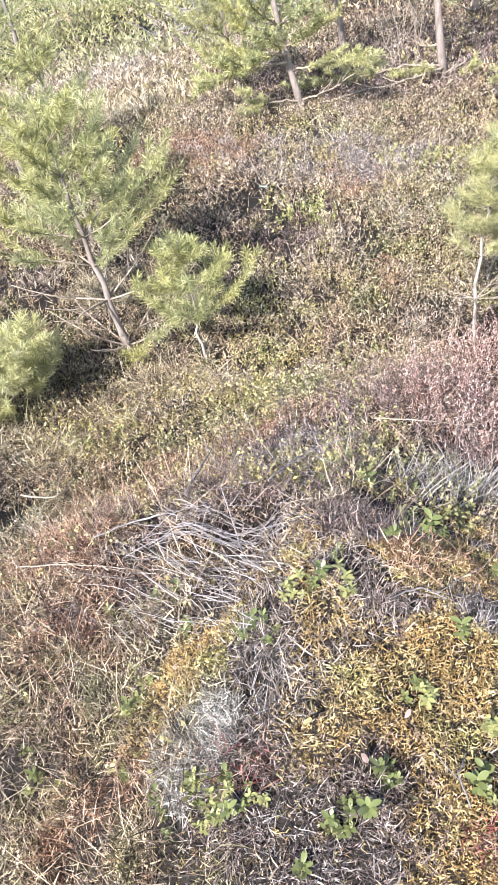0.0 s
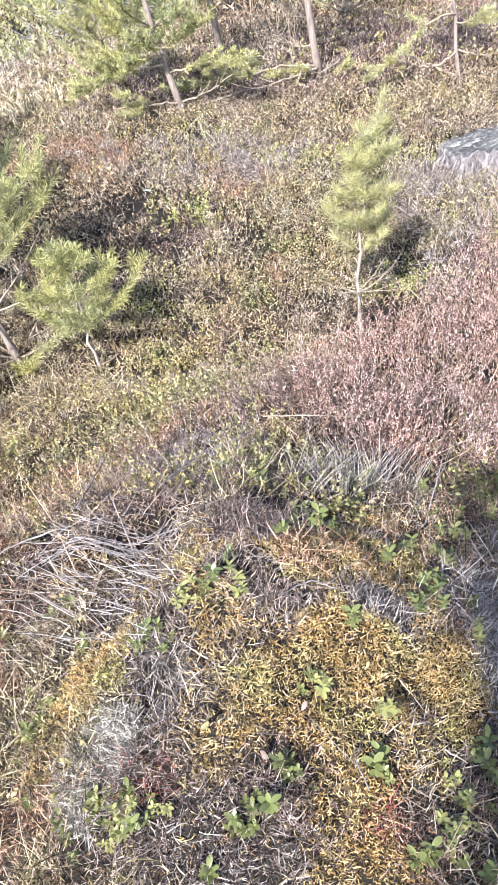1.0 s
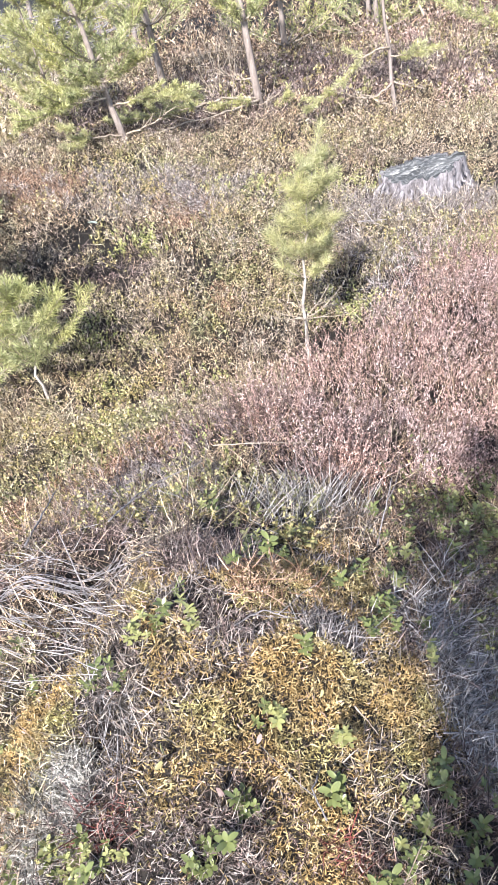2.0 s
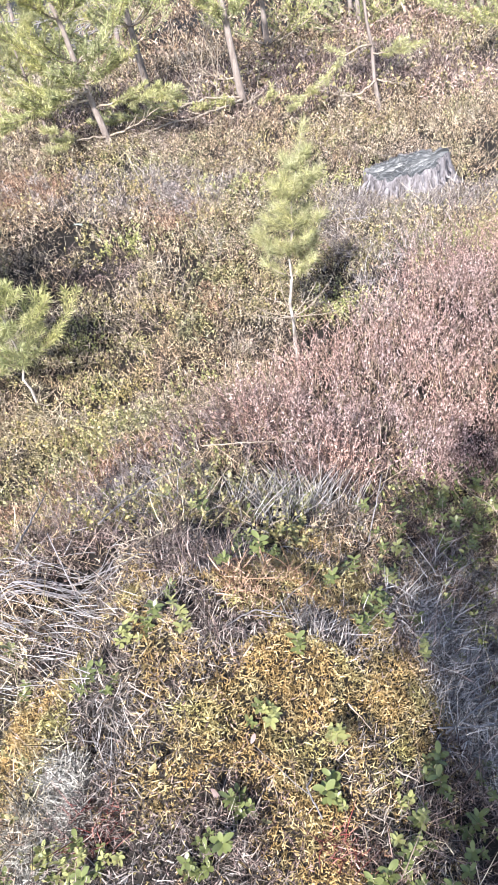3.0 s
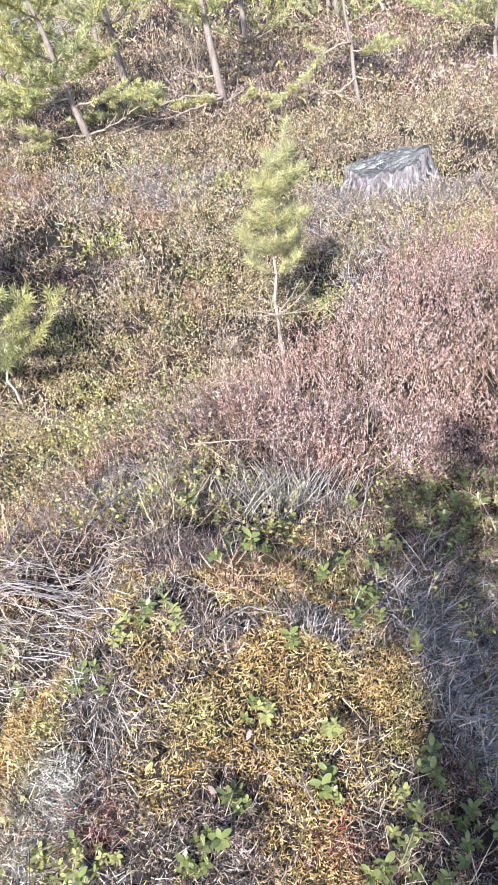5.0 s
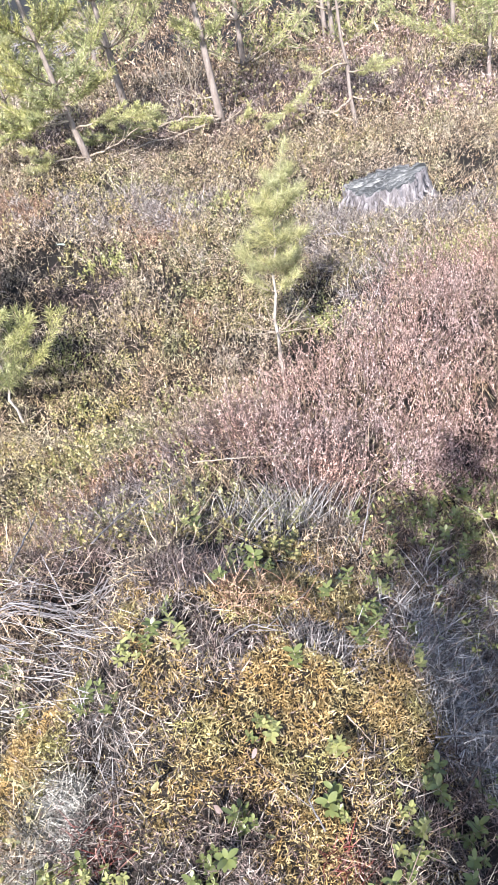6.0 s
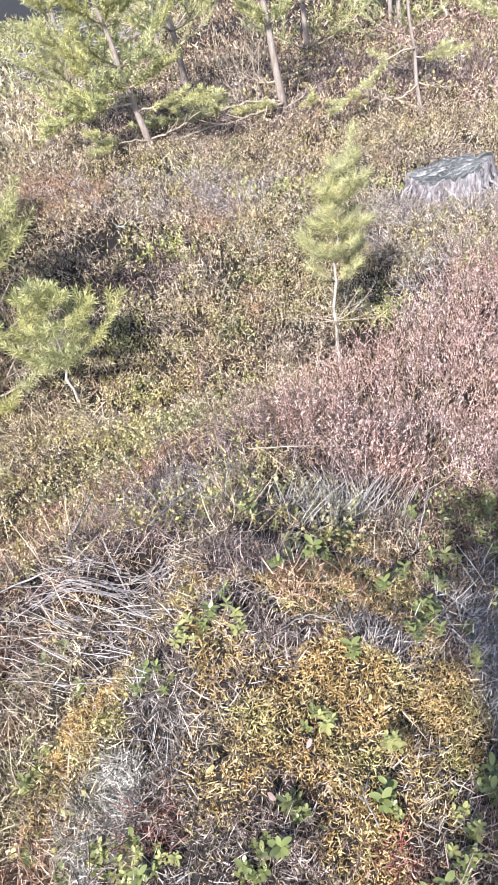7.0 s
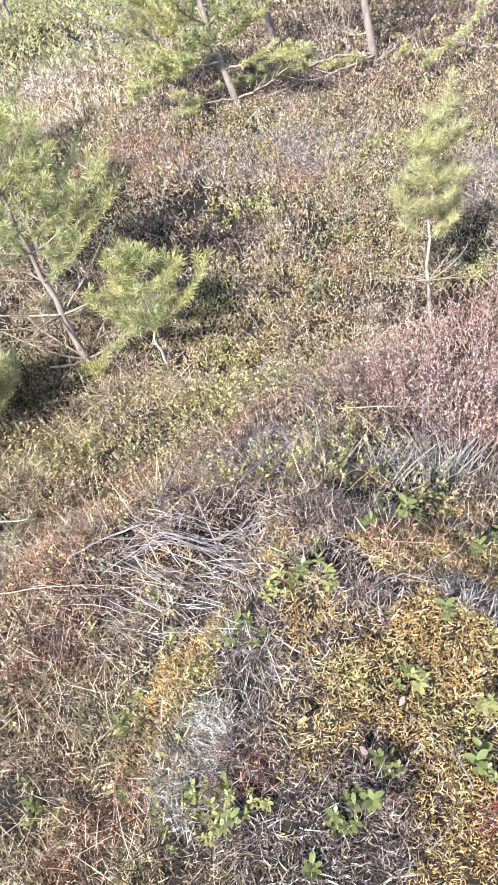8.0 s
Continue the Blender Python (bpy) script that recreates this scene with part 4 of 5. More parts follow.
# the thicket on the west side
pine(stand(-1.30, 2.80), 1.10, 0.018, (-0.14, 0.02), [(0.05, 0.35, 6, 0.2, 0.2), (0.28, 0.42, 5, 0.4, 0.9)] + tiers(0.44, 0.95, 5, 0.58, 0.24, 5), "bushy young pine with a leaning grey stem", dense=1350, thick=0.0024, needle=0.042, bare=0.25, twigs=(2, 4))
pine(stand(-0.92, 2.72), 0.60, 0.008, (-0.06, 0.02), [(0.05, 0.14, 5, 0, 0.3)] + tiers(0.22, 0.50, 3, 0.36, 0.16, 5), "small pine with bright green needles", dense=1350, needle=0.040, thick=0.0024, bare=0.2, twigs=(2, 4), bark=PALE_BARK)
pine(stand(-1.62, 2.28), 0.30, 0.010, (-0.05, 0.0), tiers(0.05, 0.24, 4, 0.34, 0.20, 6), "low young pine with yellowish needles", mat=NEEDLE_PALE, dense=1500, needle=0.040, thick=0.0025, bare=0.15, twigs=(2, 4))
pine(stand(-1.70, 3.60), 1.00, 0.014, (-0.06, 0.0), tiers(0.15, 0.85, 4, 0.50, 0.18, 5), "dense young pine with dull green needles", dense=650, needle=0.042, thick=0.0034, bare=0.2)
pine(stand(-2.45, 4.50), 1.70, 0.022, (-0.08, 0.0), tiers(0.25, 1.50, 6, 0.70, 0.20, 5), "taller young pine with bluish green needles", dense=520, needle=0.044, thick=0.0040, bare=0.25)
# the row behind
BACK = "young pine with a pinkish grey trunk in the heath"
row_pine = pine(stand(-0.77, 5.80), 2.3, 0.026, (-0.19, 0.02), [(0.46, 0.50, 6, 1, 0.4)] + tiers(0.60, 2.0, 6, 0.62, 0.25, 6), BACK, dense=820, needle=0.046, thick=0.0044, bare=0.15)
bough(row_pine, [(-0.06, 0, 0.30), (0.15, -0.05, 0.34), (0.38, -0.10, 0.33), (0.60, -0.12, 0.30)], 0.009, 0.15, 1500, mat=NEEDLE_PALE, twigs=9)
bough(row_pine, [(-0.08, 0, 0.36), (-0.30, -0.1, 0.38), (-0.55, -0.15, 0.32), (-0.75, -0.2, 0.26)], 0.009, 0.25, 1200, twigs=9, spread=0.26)
bough(row_pine, [(-0.08, 0, 0.42), (-0.28, -0.2, 0.44), (-0.45, -0.35, 0.40)], 0.009, 0.2, 1200, twigs=8, spread=0.26)
bough(row_pine, [(0.0, 0, 0.10), (0.2, -0.08, 0.16), (0.42, -0.1, 0.26)], 0.008, 1.1, twigs=5, spread=0.14)
bough(row_pine, [(0.0, 0, 0.10), (-0.2, -0.15, 0.14), (-0.42, -0.25, 0.15)], 0.008, 0.6, 900, mat=NEEDLE_PALE, twigs=4, spread=0.12)
row_pine = pine(stand(0.30, 6.70), 2.8, 0.034, (-0.10, 0.02), [(0.05, 0.26, 8, 0, 0.3), (0.09, 0.22, 7, 0, 0.8), (0.72, 0.34, 4, 0.8, 1.0)] + tiers(1.0, 2.5, 5, 0.75, 0.25, 6), BACK, dense=900, needle=0.046, thick=0.0042, bare=0.3)
bough(row_pine, [(0, 0, 0.14), (-0.30, -0.15, 0.22), (-0.65, -0.40, 0.20), (-1.0, -0.55, 0.22), (-1.25, -0.6, 0.26)], 0.011, 0.42, 1300, mat=NEEDLE_PALE, twigs=9)
bough(row_pine, [(0, 0, 0.13), (-0.25, -0.35, 0.15), (-0.55, -0.65, 0.17), (-0.95, -0.80, 0.14)], 0.011, 1.1, twigs=6, spread=0.18)
bough(row_pine, [(0, 0, 0.12), (-0.2, -0.2, 0.16), (-0.45, -0.35, 0.18)], 0.008, 0.25, 1200, mat=NEEDLE_PALE, twigs=7, spread=0.15)
bough(row_pine, [(-0.03, 0, 0.30), (-0.18, 0, 0.30), (-0.36, 0, 0.42)], 0.009, 1.1, twigs=6, spread=0.16)
bough(row_pine, [(0, 0, 0.08), (0.15, -0.15, 0.10), (0.25, -0.2, 0.16)], 0.007, 0.4, 1100, mat=NEEDLE_PALE, twigs=5, spread=0.12)
row_pine = pine(stand(1.33, 6.12), 2.0, 0.017, (-0.12, 0.02), [(0.10, 0.22, 3, 0, 0.3)] + tiers(0.95, 1.8, 4, 0.55, 0.2, 5), BACK, dense=900, needle=0.044, thick=0.0038, bare=0.3)
bough(row_pine, [(-0.06, 0, 0.52), (-0.22, -0.05, 0.52), (-0.42, -0.1, 0.36), (-0.60, -0.15, 0.26), (-0.74, -0.2, 0.20)], 0.008, 0.3, 1100, mat=NEEDLE_PALE, twigs=8, spread=0.16)
bough(row_pine, [(-0.03, 0, 0.28), (-0.2, -0.05, 0.18), (-0.38, -0.1, 0.24), (-0.55, -0.15, 0.32)], 0.008, 1.1, twigs=5, spread=0.14)
bough(row_pine, [(-0.03, 0, 0.28), (0.10, -0.05, 0.24), (0.20, -0.1, 0.22)], 0.007, 1.1, twigs=5, spread=0.10)
bough(row_pine, [(-0.05, 0, 0.46), (0.1, 0, 0.46), (0.30, 0, 0.48)], 0.007, 0.2, 1000, mat=NEEDLE_PALE, twigs=7, spread=0.14)
pine(stand(-0.55, 7.6), 2.8, 0.034, (-0.09, 0.02), tiers(0.62, 2.5, 6, 0.85, 0.25, 6), BACK, dense=480, needle=0.050, thick=0.0056, bare=0.25)
pine(stand(-1.33, 6.45), 1.35, 0.015, (-0.14, 0.02), tiers(0.26, 1.2, 5, 0.55, 0.2, 6), "slim young pine with yellow-green needles", mat=NEEDLE_PALE, dense=900, needle=0.044, thick=0.0038, bare=0.15)
pine(stand(-1.12, 5.50), 0.22, 0.005, (-0.05, 0.02), tiers(0.06, 0.18, 2, 0.16, 0.10, 4), "tiny pine seedling with yellowish needles", mat=NEEDLE_PALE, dense=800, thick=0.0030, needle=0.036)
pine(stand(2.75, 7.0), 1.6, 0.020, (-0.05, 0.0), tiers(0.35, 1.4, 5, 0.70, 0.2, 6), "young pine standing among tall heather", dense=500, needle=0.045, thick=0.0052, bare=0.2)
for x, y, h in ((0.75, 9.2, 2.6), (1.9, 9.8, 2.4), (3.3, 9.6, 2.4), (-5.6, 11.5, 3.0), (-1.2, 12.5, 3.2), (-3.4, 16, 3.5), (-6.5, 17, 3.5), (2.4, 13, 3.0)):
    pine(stand(x, y), h, 0.013 * h, (-0.05, 0.01), tiers(0.12, h * 0.9, 6, 0.95, 0.25, 5), "young pine further back on the heath", dense=200, needle=0.07, thick=0.008, twigs=(2, 4))


def bare_bush(at, n, size, label):
    ob = empty("bare_bush", at, label, "bush", "bare bushes")
    for i in range(n):
        main = limb((rng.normal() * 0.06, rng.normal() * 0.06, -0.02), (rng.normal() * 0.25, rng.normal() * 0.25, 1), size * rng.uniform(0.7, 1.1), 0.2, 8, 0.10)
        parts = [tube(main, np.linspace(0.0045, 0.0015, len(main)), 6)]
        for q in range(2, 8):
            twig = limb(main[q], rng.normal(size=3) * 0.7 + [0, 0, 0.7], size * 0.3 * rng.uniform(0.5, 1.1), 0.3, 4, 0.12)
            parts.append(tube(twig, np.linspace(0.0025, 0.0010, len(twig)), 5))
        v, f = join(parts)
        mesh_np("stem", v, f, TWIG, ob, True)
    return ob


bare_bush(stand(-0.05, 7.2), 5, 0.75, "leafless bush with thin pale stems")
bare_bush(stand(0.15, 7.9), 5, 0.9, "leafless bush with thin pale stems")
bare_bush(stand(-3.95, 10.2), 2, 1.5, "thin bare sapling with a pale stem")


def brush_pile(at, n, label):
    """A heap of dead grey branches."""
    ob = empty("brush_pile", at, label, "brush pile")
    for i in range(n):
        a, r = rng.uniform(0, 2 * math.pi), rng.uniform(0, 0.9)
        start = (r * math.cos(a) * 1.25, r * math.sin(a) * 0.6, (0.40 + 0.5 * (r * math.cos(a) + 0.9) / 1.8) * (1 - r * 0.6) * rng.uniform(0.1, 1.2))
        main = limb(start, (rng.normal(), rng.normal(), rng.normal() * 0.35 + 0.1), rng.uniform(0.3, 0.9), -0.2, 5, 0.15)
        v, f = tube(main, np.linspace(rng.uniform(0.005, 0.012), 0.003, len(main)), 5)
        mesh_np("dead_branch", v, f, DEADWOOD, ob, True)
    return ob


brush_pile(stand(-2.15, 10.6), 340, "heap of weathered grey dead branches")

def stump(at, r, h, tilt):
    ob = empty("tree_stump", at, "old weathered grey tree stump with a sawn top", "tree stump")
    n, rows = 144, 16
    a = np.linspace(0, 2 * math.pi, n, endpoint=False)
    lobes = 1 + 0.06 * np.sin(3 * a + 0.5) + 0.05 * np.sin(5 * a + 1.3) + 0.03 * np.sin(11 * a) + 0.03 * np.sin(17 * a + 2) + 0.022 * np.sin(29 * a + 1) + rng.normal(size=n) * 0.012
    jag = rng.normal(size=n) * 0.006 + 0.005 * np.sin(9 * a) + 0.004 * np.sin(23 * a)
    vs = []
    for k in range(rows):
        s = k / (rows - 1)
        flare = 1 + (1 - s) ** 2.0 * (0.55 + 0.35 * np.sin(4 * a + 0.7))
        rad = r * lobes * flare * (1 + rng.normal(size=n) * 0.012) * (1 - 0.03 * (k == rows - 1))
        z = -0.12 + (h + 0.12) * s + s * (tilt[0] * np.cos(a) * r + tilt[1] * np.sin(a) * r + jag)
        vs.append(np.stack([rad * np.cos(a), rad * np.sin(a), z], 1))
    v = np.concatenate(vs)
    f = [(k * n + j, k * n + (j + 1) % n, (k + 1) * n + (j + 1) % n, (k + 1) * n + j) for k in range(rows - 1) for j in range(n)]
    mesh_np("stump_side", v, np.array(f), STUMP_WOOD, ob, True)
    rim, rings = vs[-1], 10
    tops = [np.concatenate([rim[:, :2] * (1 - k / rings), (rim[:, 2:] * (1 - k / rings) + h * (k / rings)) - 0.006 + 0.008 * np.sin(a * 7 + k)[:, None] * (k > 0)], 1) for k in range(rings)]
    v = np.concatenate(tops + [np.array([[0, 0, h - 0.01]])])
    f = [(k * n + j, k * n + (j + 1) % n, (k + 1) * n + (j + 1) % n) for k in range(rings - 1) for j in range(n)]
    f += [(k * n + j, (k + 1) * n + (j + 1) % n, (k + 1) * n + j) for k in range(rings - 1) for j in range(n)]
    f += [((rings - 1) * n + j, (rings - 1) * n + (j + 1) % n, rings * n) for j in range(n)]
    mesh_np("cut_face", v, np.array(f), SAWN, ob, False)
    # loose fibres along the edge, and slabs of grey wood that peel off the side
    b = np.sort(rng.uniform(0, 2 * math.pi, 130))
    edge = np.stack([np.interp(b, a, rim[:, c], period=2 * math.pi) for c in range(3)], 1)
    v, f = strands(edge - [0, 0, 0.034], np.stack([np.cos(b) * 0.25, np.sin(b) * 0.25, np.ones(130)], 1) + rng.normal(size=(130, 3)) * 0.2, rng.uniform(0.02, 0.045, 130), rng.uniform(0.008, 0.02, 130), rng.normal(size=(130, 3)) * 0.2, 2)
    mesh_np("frayed_rim", v, f, STUMP_WOOD, ob)
    for i in range(16):
        c = 3.3 + i * 0.19 + rng.uniform(-0.05, 0.05)
        low = np.array([math.cos(c) * r * 1.32, math.sin(c) * r * 1.32, 0.0])
        top = np.array([math.cos(c) * r * 1.05, math.sin(c) * r * 1.05, h * rng.uniform(0.55, 0.9)])
        q = np.linspace(0, 1, 6)[:, None]
        v, f = tube(low * (1 - q) + top * q + rng.normal(size=(6, 3)) * 0.006, rng.uniform(0.010, 0.022) * np.array([1, 1.1, 0.9, 1.0, 0.7, 0.3]), 7)
        mesh_np("wood_slab", v, f, STUMP_WOOD, ob, False)
    return ob


stump(stand(1.11, 4.45), 0.237, 0.16, (0.16, -0.03))


# ---- small things near the viewer ----
def leaf_mesh(name, size, material, fold, droop):
    """An oval leathery leaf, folded along the midrib, lying along +y."""
    rows, v, f = 6, [], []
    for i in range(rows):
        s = i / (rows - 1)
        half = size * 0.26 * math.sin(math.pi * min(max(s ** 1.25 * 0.95 + 0.03, 0), 1)) ** 0.5
        z = -droop * size * s * s
        for c in (-1, 0, 1):
            v.append((c * half, size * s, z + fold * half * (abs(c) - 0.45 * c * c * 1.4)))
    for i in range(rows - 1):
        for c in range(2):
            p = i * 3 + c
            f.append((p, p + 1, p + 4, p + 3))
    me = bpy.data.meshes.new(name)
    me.from_pydata(v, [], f)
    me.polygons.foreach_set("use_smooth", np.ones(len(f), bool))
    me.materials.append(material)
    return me


def sprig(at, label, stock, height, count, spread):
    """A lingonberry sprig: a thin stem with leathery leaves in a spiral."""
    ob = empty("lingonberry_sprig", at, label, "plant", "lingonberry sprigs")
    main = limb((0, 0, -0.02), (rng.normal() * 0.25, rng.normal() * 0.25, 1), height, 0.2, 6, 0.06)
    v, f = tube(main, np.linspace(0.0012, 0.0007, len(main)), 5)
    mesh_np("stem", v, f, TWIG, ob, True)
    for i in range(count):
        s = 0.28 + 0.72 * (i / (count - 1)) ** 0.8
        at_stem = np.array([np.interp(s * 6, range(7), main[:, k]) for k in range(3)])
        a = i * 2.4 + rng.uniform(-0.3, 0.3)
        lift = rng.uniform(0.15, 0.6) + 0.45 * (s > 0.9)
        leaf = new("leaf", stock[i % len(stock)])
        leaf.parent = ob
        turn = Euler((lift, rng.uniform(-0.25, 0.25), a), "XYZ")
        size = (0.75 + 0.35 * s) * rng.uniform(0.8, 1.12) * spread
        leaf.matrix_basis = Matrix.LocRotScale(Vector(at_stem), turn, (size, size, size))
    return ob


SORTS = {}
for kind, mat, label in (("green", LINGON, "lingonberry sprig with glossy green leaves in the moss"), ("yellow", LINGON_YELLOW, "lingonberry sprig with yellow-green leaves, coloured paler as if sunlit")):
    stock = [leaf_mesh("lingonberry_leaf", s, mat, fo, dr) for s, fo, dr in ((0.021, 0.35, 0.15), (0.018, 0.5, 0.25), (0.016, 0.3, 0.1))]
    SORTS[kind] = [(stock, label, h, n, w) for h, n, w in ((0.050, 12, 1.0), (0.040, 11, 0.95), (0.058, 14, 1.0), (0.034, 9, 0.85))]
MADE = {}


def plant_sprigs(kind, places, small=1.0, lift=0.012):
    for i, (px, py) in enumerate([q for q in places for twice in (0, 1)]):
        sort = (kind, i % 4)
        x, y = px + (i % 2) * rng.uniform(-0.022, 0.022), py + (i % 2) * rng.uniform(-0.018, 0.018)
        at = stand(x, y, -lift)
        m = pose(*at, rng.uniform(-12, 12), rng.uniform(-12, 12), rng.uniform(0, 360)) @ Matrix.Scale(small * rng.uniform(0.60, 0.94), 4)
        if sort in MADE:
            copy_thing(MADE[sort], m)
        else:
            stock, label, h, n, w = SORTS[kind][i % 4]
            MADE[sort] = sprig((0, 0, 0), label, stock, h, n, w)
            MADE[sort].matrix_basis = m


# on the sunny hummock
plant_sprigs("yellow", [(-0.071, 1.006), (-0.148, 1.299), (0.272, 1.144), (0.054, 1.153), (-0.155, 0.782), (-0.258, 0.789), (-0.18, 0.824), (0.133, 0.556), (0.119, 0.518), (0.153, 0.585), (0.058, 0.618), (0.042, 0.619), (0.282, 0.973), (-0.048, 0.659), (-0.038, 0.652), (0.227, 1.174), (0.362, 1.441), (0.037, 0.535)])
plant_sprigs("green", [(-0.186, 1.31), (-0.158, 1.241), (-0.194, 0.845), (-0.211, 0.803), (-0.229, 0.794), (0.015, 0.752), (-0.057, 0.654), (0.034, 0.558), (0.047, 0.544), (0.026, 0.538), (0.176, 0.585), (0.148, 0.548), (-0.098, 0.518), (-0.108, 0.523), (-0.087, 0.514), (-0.152, 0.467), (-0.167, 0.458), (-0.129, 0.476), (-0.158, 0.447), (-0.173, 0.467)])
# at the back of the hummock
plant_sprigs("yellow", [(-0.16, 1.27), (-0.10, 1.22), (0.02, 1.20), (-0.20, 1.22)])
plant_sprigs("green", [(-0.13, 1.30), (-0.06, 1.26), (-0.22, 1.30), (-0.25, 1.24), (0.06, 1.24), (-0.02, 1.30)])
# along the hummock's eastern foot
plant_sprigs("green", [(0.159, 0.956), (0.179, 0.926), (0.235, 1.27), (-0.032, 0.956), (-0.001, 1.007), (0.224, 1.347), (0.289, 0.955), (0.268, 0.988), (0.389, 1.43), (0.466, 1.478), (0.502, 1.441), (0.56, 1.473), (0.574, 1.419), (0.416, 1.313), (0.466, 1.281), (0.4, 1.361), (0.507, 1.508), (0.311, 1.302), (0.237, 1.132), (0.155, 1.053), (-0.09, 0.92)], 1.15, 0.035)
plant_sprigs("green", [(0.114, 0.486), (0.089, 0.451), (0.189, 0.63), (0.25, 0.577), (0.21, 0.572), (0.147, 0.515), (0.356, 0.742), (0.215, 0.652), (0.124, 0.462), (0.064, 0.442), (0.258, 0.542)], 1.15)
plant_sprigs("green", [(0.30, 0.62), (0.22, 0.50), (0.33, 0.68), (0.29, 0.54), (0.17, 0.46), (0.21, 0.60), (0.36, 0.61), (0.52, 1.36), (0.62, 1.40), (0.58, 1.55), (0.68, 1.55)], 1.25, 0.05)
plant_sprigs("yellow", [(0.48, 1.52), (0.54, 1.50), (0.60, 1.47), (0.62, 1.62), (0.30, 1.21), (0.15, 0.54)], 1.25, 0.05)
plant_sprigs("green", [(0.204, 1.10), (0.205, 1.0), (0.146, 0.881), (0.237, 1.20), (0.128, 0.839), (0.193, 0.913), (0.174, 0.985), (0.09, 0.96)], 1.0, 0.03)
plant_sprigs("green", [(0.458, 1.46), (0.531, 1.44), (0.557, 1.38), (0.461, 1.37), (0.413, 1.39), (0.499, 1.30), (0.598, 1.46)], 1.3, 0.07)
plant_sprigs("yellow", [(0.242, 1.07), (0.246, 0.885), (0.254, 0.873), (-0.058, 1.13), (-0.081, 1.13), (0.48, 1.45), (0.55, 1.43)], 1.1, 0.05)
plant_sprigs("yellow", [(-0.204, 1.38), (-0.15, 1.30), (-0.162, 1.21), (-0.126, 1.34), (-0.228, 1.31)], 0.9, 0.05)
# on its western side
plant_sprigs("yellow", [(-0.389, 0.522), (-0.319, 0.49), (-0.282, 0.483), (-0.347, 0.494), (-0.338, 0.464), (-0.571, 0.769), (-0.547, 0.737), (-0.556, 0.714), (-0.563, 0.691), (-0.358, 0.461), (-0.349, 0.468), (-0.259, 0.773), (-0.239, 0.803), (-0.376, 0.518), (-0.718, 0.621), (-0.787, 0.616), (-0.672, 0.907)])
plant_sprigs("green", [(-0.556, 0.753), (-0.558, 0.697), (-0.355, 0.499), (-0.335, 0.503), (-0.302, 0.479), (-0.319, 0.472), (-0.436, 0.494), (-0.448, 0.508), (-0.43, 0.481), (-0.767, 0.633), (-0.702, 0.624), (-0.54, 0.577), (-0.474, 0.571), (-0.545, 0.896), (-0.446, 0.794), (-0.316, 0.725), (-0.283, 0.712), (-0.386, 0.504), (-0.398, 0.525), (-0.501, 0.881), (-0.794, 0.672), (-0.206, 0.407), (-0.298, 0.729)])


def stick(name, points, r, material, label, category="stick", forks=0):
    """A bent dead stick over the given places (x, y, height over the ground)."""
    pts = np.array([(x, y, float(lie(x, y)) + h) for x, y, h in points])
    k = np.linspace(0, len(pts) - 1, 4 * len(pts))
    way = np.stack([np.interp(k, range(len(pts)), pts[:, c]) for c in range(3)], 1)
    for _ in range(3):
        way[1:-1] = (way[:-2] + way[1:-1] * 2 + way[2:]) / 4
    way[1:-1] += rng.normal(size=(len(way) - 2, 3)) * r * 0.5
    base = way[0].copy()
    ob = empty(name, base, label, category)
    v, f = tube(way - base, np.linspace(r, r * 0.45, len(way)), 6)
    mesh_np("shaft", v, f, material, ob, True)
    for i in range(forks):
        q = int(len(way) * (i + 1) / (forks + 1))
        d = unit(way[q + 1] - way[q])
        side = limb(way[q] - base, d + rng.normal(size=3) * 0.6, rng.uniform(0.05, 0.12), 0.1, 4, 0.1)
        v, f = tube(side, np.linspace(r * 0.5, r * 0.2, len(side)), 5)
        mesh_np("side_twig", v, f, material, ob, True)
    return ob


stick("stick", [(-0.746, 1.067, 0.05), (-0.668, 1.093, 0.055), (-0.564, 1.097, 0.05), (-0.408, 1.029, 0.04), (-0.248, 0.97, 0.03)], 0.0026, DEADWOOD, "long bent grey stick lying over the heather", forks=3)
stick("stick", [(-0.977, 1.076, 0.07), (-0.789, 1.01, 0.06), (-0.63, 0.978, 0.03)], 0.0020, TWIG, "pale dry stick lying in the brown heather", forks=2)
stick("stick", [(-1.312, 1.648, 0.10), (-1.137, 1.569, 0.10), (-1.151, 1.737, 0.12)], 0.0035, TWIG, "bent yellowish stick among the heather", forks=1)
stick("stick", [(0.215, 1.238, 0.02), (0.262, 1.35, 0.09), (0.29, 1.42, 0.15)], 0.0020, DEADWOOD, "pale stalk standing at a slant beside the moss", forks=1)
stick("stick", [(0.077, 0.69, 0.03), (0.107, 0.649, 0.025)], 0.0016, TWIG, "short thin twig lying on the moss")
stick("stick", [(0.008, 0.505, 0.03), (-0.008, 0.544, 0.03), (0.004, 0.568, 0.03)], 0.0016, DEADWOOD, "short pale twig lying on the moss", forks=2)
stick("stick", [(0.606, 1.328, 0.06), (0.591, 1.425, 0.10), (0.534, 1.492, 0.10)], 0.0018, TWIG, "arching dry stalk in the shade")
stick("stick", [(0.243, 0.709, 0.04), (0.34, 0.80, 0.09), (0.438, 0.879, 0.10)], 0.0022, DEADWOOD, "grey twig lying in the shaded hollow", forks=2)
stick("stick", [(-0.348, 1.124, 0.06), (-0.297, 1.30, 0.10), (-0.173, 1.44, 0.10)], 0.0022, DEADWOOD, "grey stick leaning over the dead twigs", forks=3)
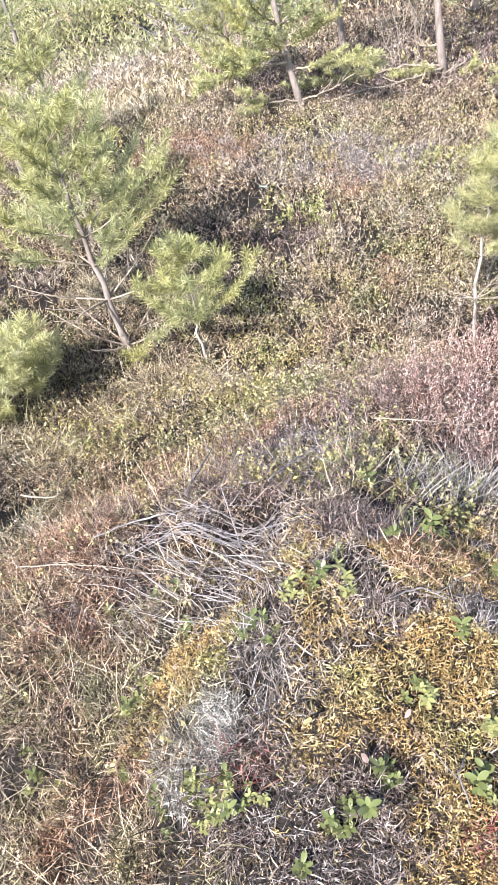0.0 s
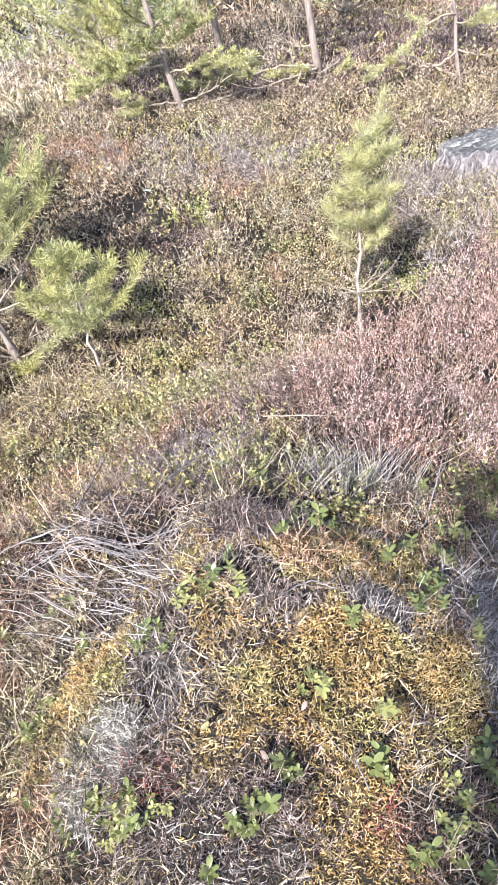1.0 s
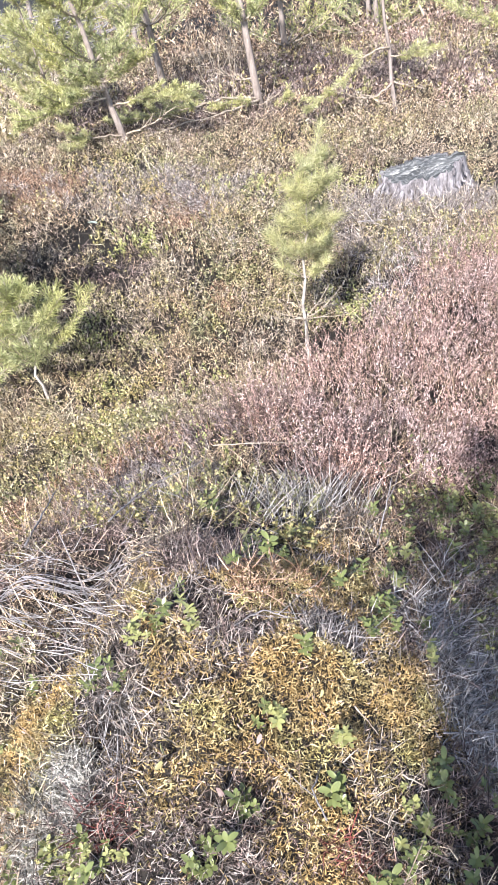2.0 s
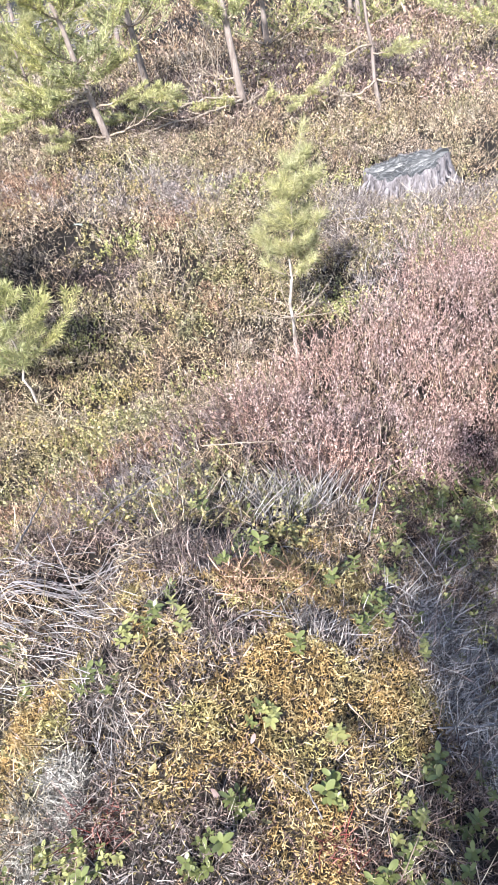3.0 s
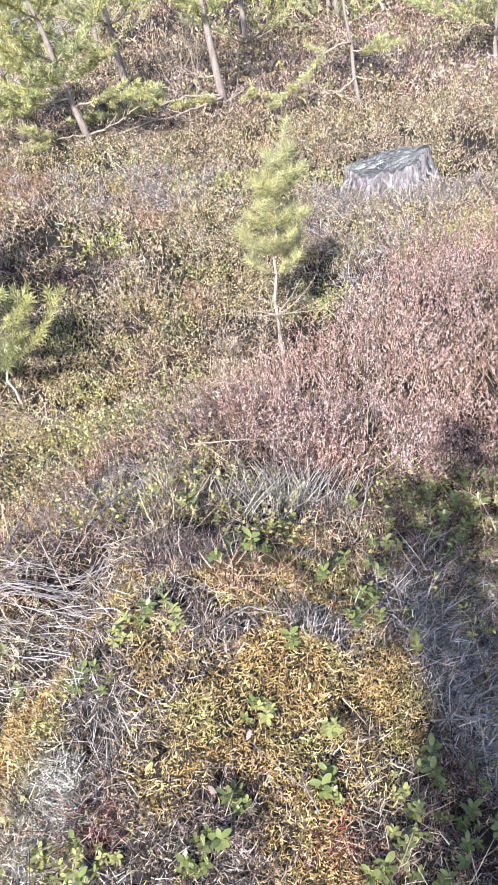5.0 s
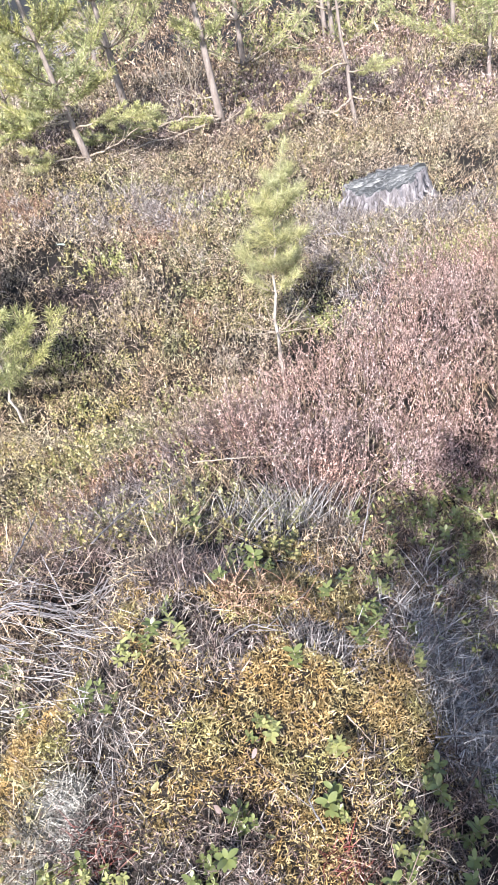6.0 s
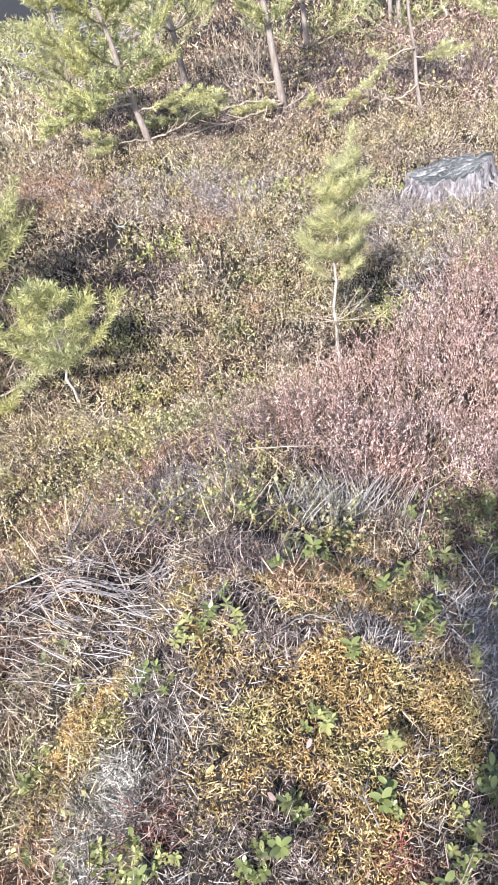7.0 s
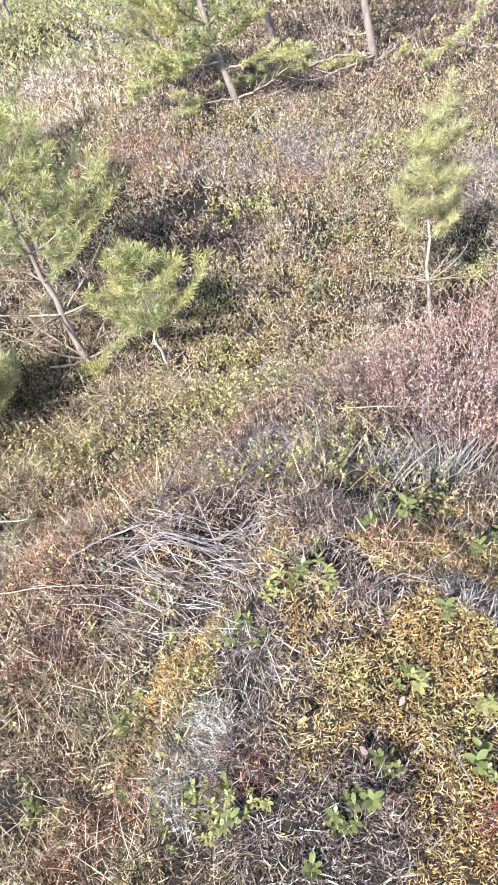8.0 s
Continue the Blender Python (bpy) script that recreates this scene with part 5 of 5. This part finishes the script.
stick("stick", [(-0.144, 1.47, 0.13), (-0.018, 1.47, 0.14), (0.121, 1.54, 0.14)], 0.0018, TWIG, "thin reddish twig across the heather", forks=2)
stick("stick", [(-0.546, 1.155, 0.06), (-0.56, 1.35, 0.10), (-0.572, 1.50, 0.13)], 0.0028, DEADWOOD, "pale stick leaning out of the tangle", forks=2)
stick("stick", [(-0.384, 0.97, 0.03), (-0.443, 1.095, 0.10)], 0.0022, DEADWOOD, "short upright grey stick in the tangle")
stick("stick", [(-0.10, 0.80, 0.01), (-0.05, 0.82, 0.03), (-0.01, 0.80, 0.035)], 0.0018, DEADWOOD, "small forked grey twig on the moss", forks=3)

stick("stick", [(0.220, 0.684, 0.08), (0.284, 0.709, 0.1), (0.358, 0.762, 0.1)], 0.0018, DEADWOOD, "thin grey twig across the shaded hollow", forks=1)
stick("stick", [(0.133, 0.606, 0.03), (0.166, 0.591, 0.05)], 0.0017, TWIG, "short pale twig at the edge of the moss")
stick("stick", [(1.096, 3.640, 0.1), (1.021, 3.131, 0.1), (1.001, 2.874, 0.1)], 0.0034, TWIG, "straw-coloured stick lying in front of the stump")
stick("stick", [(0.595, 3.702, 0.12), (0.747, 3.702, 0.12)], 0.0036, DEADWOOD, "pale twig in the dead heather beside the stump", forks=1)

# dead bleached stems that lie side by side
bundle = empty("dead_bush", stand(-0.40, 1.05), "flattened dead bush of bleached grey stems", "dead bush")
for i in range(20):
    s = rng.uniform(-1, 1)
    p0 = np.array([-0.60 + rng.normal() * 0.04, 1.045 + s * 0.05, 0.02 + rng.uniform(0, 0.02)])
    p1 = np.array([-0.43 + rng.normal() * 0.03, 1.055 + s * 0.03, 0.05 + rng.uniform(0, 0.04)])
    p2 = np.array([-0.26 + rng.normal() * 0.03, 0.985 + s * 0.025, 0.01 + rng.uniform(0, 0.02)])
    k = np.linspace(0, 1, 9)[:, None]
    k = rng.uniform(0, 0.45) * (i % 3 > 0) + k * rng.uniform(0.4, 0.62) * (1 if i % 3 else 1.6)
    way = p0 * (1 - k) ** 2 + 2 * p1 * k * (1 - k) + p2 * k * k + rng.normal(size=(9, 3)) * 0.0012 + rng.normal(size=3) * 0.012 * np.sin(k * 5)
    way[:, 2] += lie(way[:, 0], way[:, 1])
    v, f = tube(way - np.array(bundle.location), np.linspace(0.0009, 0.0005, 9) * rng.uniform(0.6, 1.4), 5)
    mesh_np("stem", v, f, BLEACHED, bundle, True)


def fallen_leaf(x, y, size, material, label, tilt):
    ob = new("fallen_leaf", leaf_mesh("fallen_leaf", size, material, 1.1, -0.45))
    ob.matrix_basis = pose(*stand(x, y, -0.022), tilt, 10, rng.uniform(0, 360))
    return tagged(ob, label, "leaf", "fallen leaves")


fallen_leaf(-0.216, 0.557, 0.021, PALE_LEAF, "pale yellow withered leaf lying on the moss", 25)
fallen_leaf(-0.202, 0.572, 0.020, PALE_LEAF, "pale yellow withered leaf lying on the moss", 60)
fallen_leaf(-0.133, 0.534, 0.026, PINK_LEAF, "pinkish grey dead leaf standing in the moss", 70)
fallen_leaf(-0.065, 0.631, 0.018, PINK_LEAF, "small pinkish dead leaf on the moss", 30)
fallen_leaf(-0.077, 0.601, 0.014, PINK_LEAF, "small pinkish dead leaf on the moss", 20)
fallen_leaf(-0.061, 0.505, 0.015, PALE_LEAF, "pale yellow withered leaf lying on the moss", 15)
fallen_leaf(0.227, 1.174, 0.018, PALE_LEAF, "pale yellow withered leaf at the moss edge", 20)
fallen_leaf(0.025, 0.682, 0.010, PALE_LEAF, "tiny pale withered leaf on the moss", 10)

scrap = new("litter_scrap", leaf_mesh("litter_scrap", 0.06, PALE_GREEN, 0.5, 0.2))
scrap.matrix_basis = pose(*stand(-0.775, 3.93, -0.13), 12, 8, 70)
tagged(scrap, "small pale turquoise scrap lying on the heather", "litter")

# unseen pine added behind the viewer only to cast shade on the hollow
shade_stand_in = empty("pine_tree", stand(-0.085, -1.0), "unseen stand-in pine added to cast the shade on the hollow", "pine tree", "young pines")
k = np.linspace(0, 1, 14)
v, f = tube(np.stack([0.01 * np.sin(5 * k), 0.01 * np.cos(4 * k), 2.40 * k - 0.08], 1), 0.055 * (1 + 0.3 * np.exp(-k * 12)) * (1 - 0.7 * k), 12)
mesh_np("trunk", v, f, BARK, shade_stand_in, True)
for i in range(26):
    h = 0.80 + 0.058 * i
    for sgn in (-1, 1):
        far = (0.26 + 0.12 * (1.8 < h < 2.12) if sgn < 0 else 0.34) * (1 - 0.2 * (h > 2.12)) * (1 - 0.08 * (i % 3))
        deep = 0.07 * (i % 3 - 1)
        bough(shade_stand_in, [(0.02 * sgn, 0.3 * deep, h - 0.03), (far * 0.5 * sgn, deep, h + 0.01), (far * sgn, 1.5 * deep, h + 0.02)], 0.008, 0.05, 280, 0.05, 0.0042, twigs=8, spread=0.10)
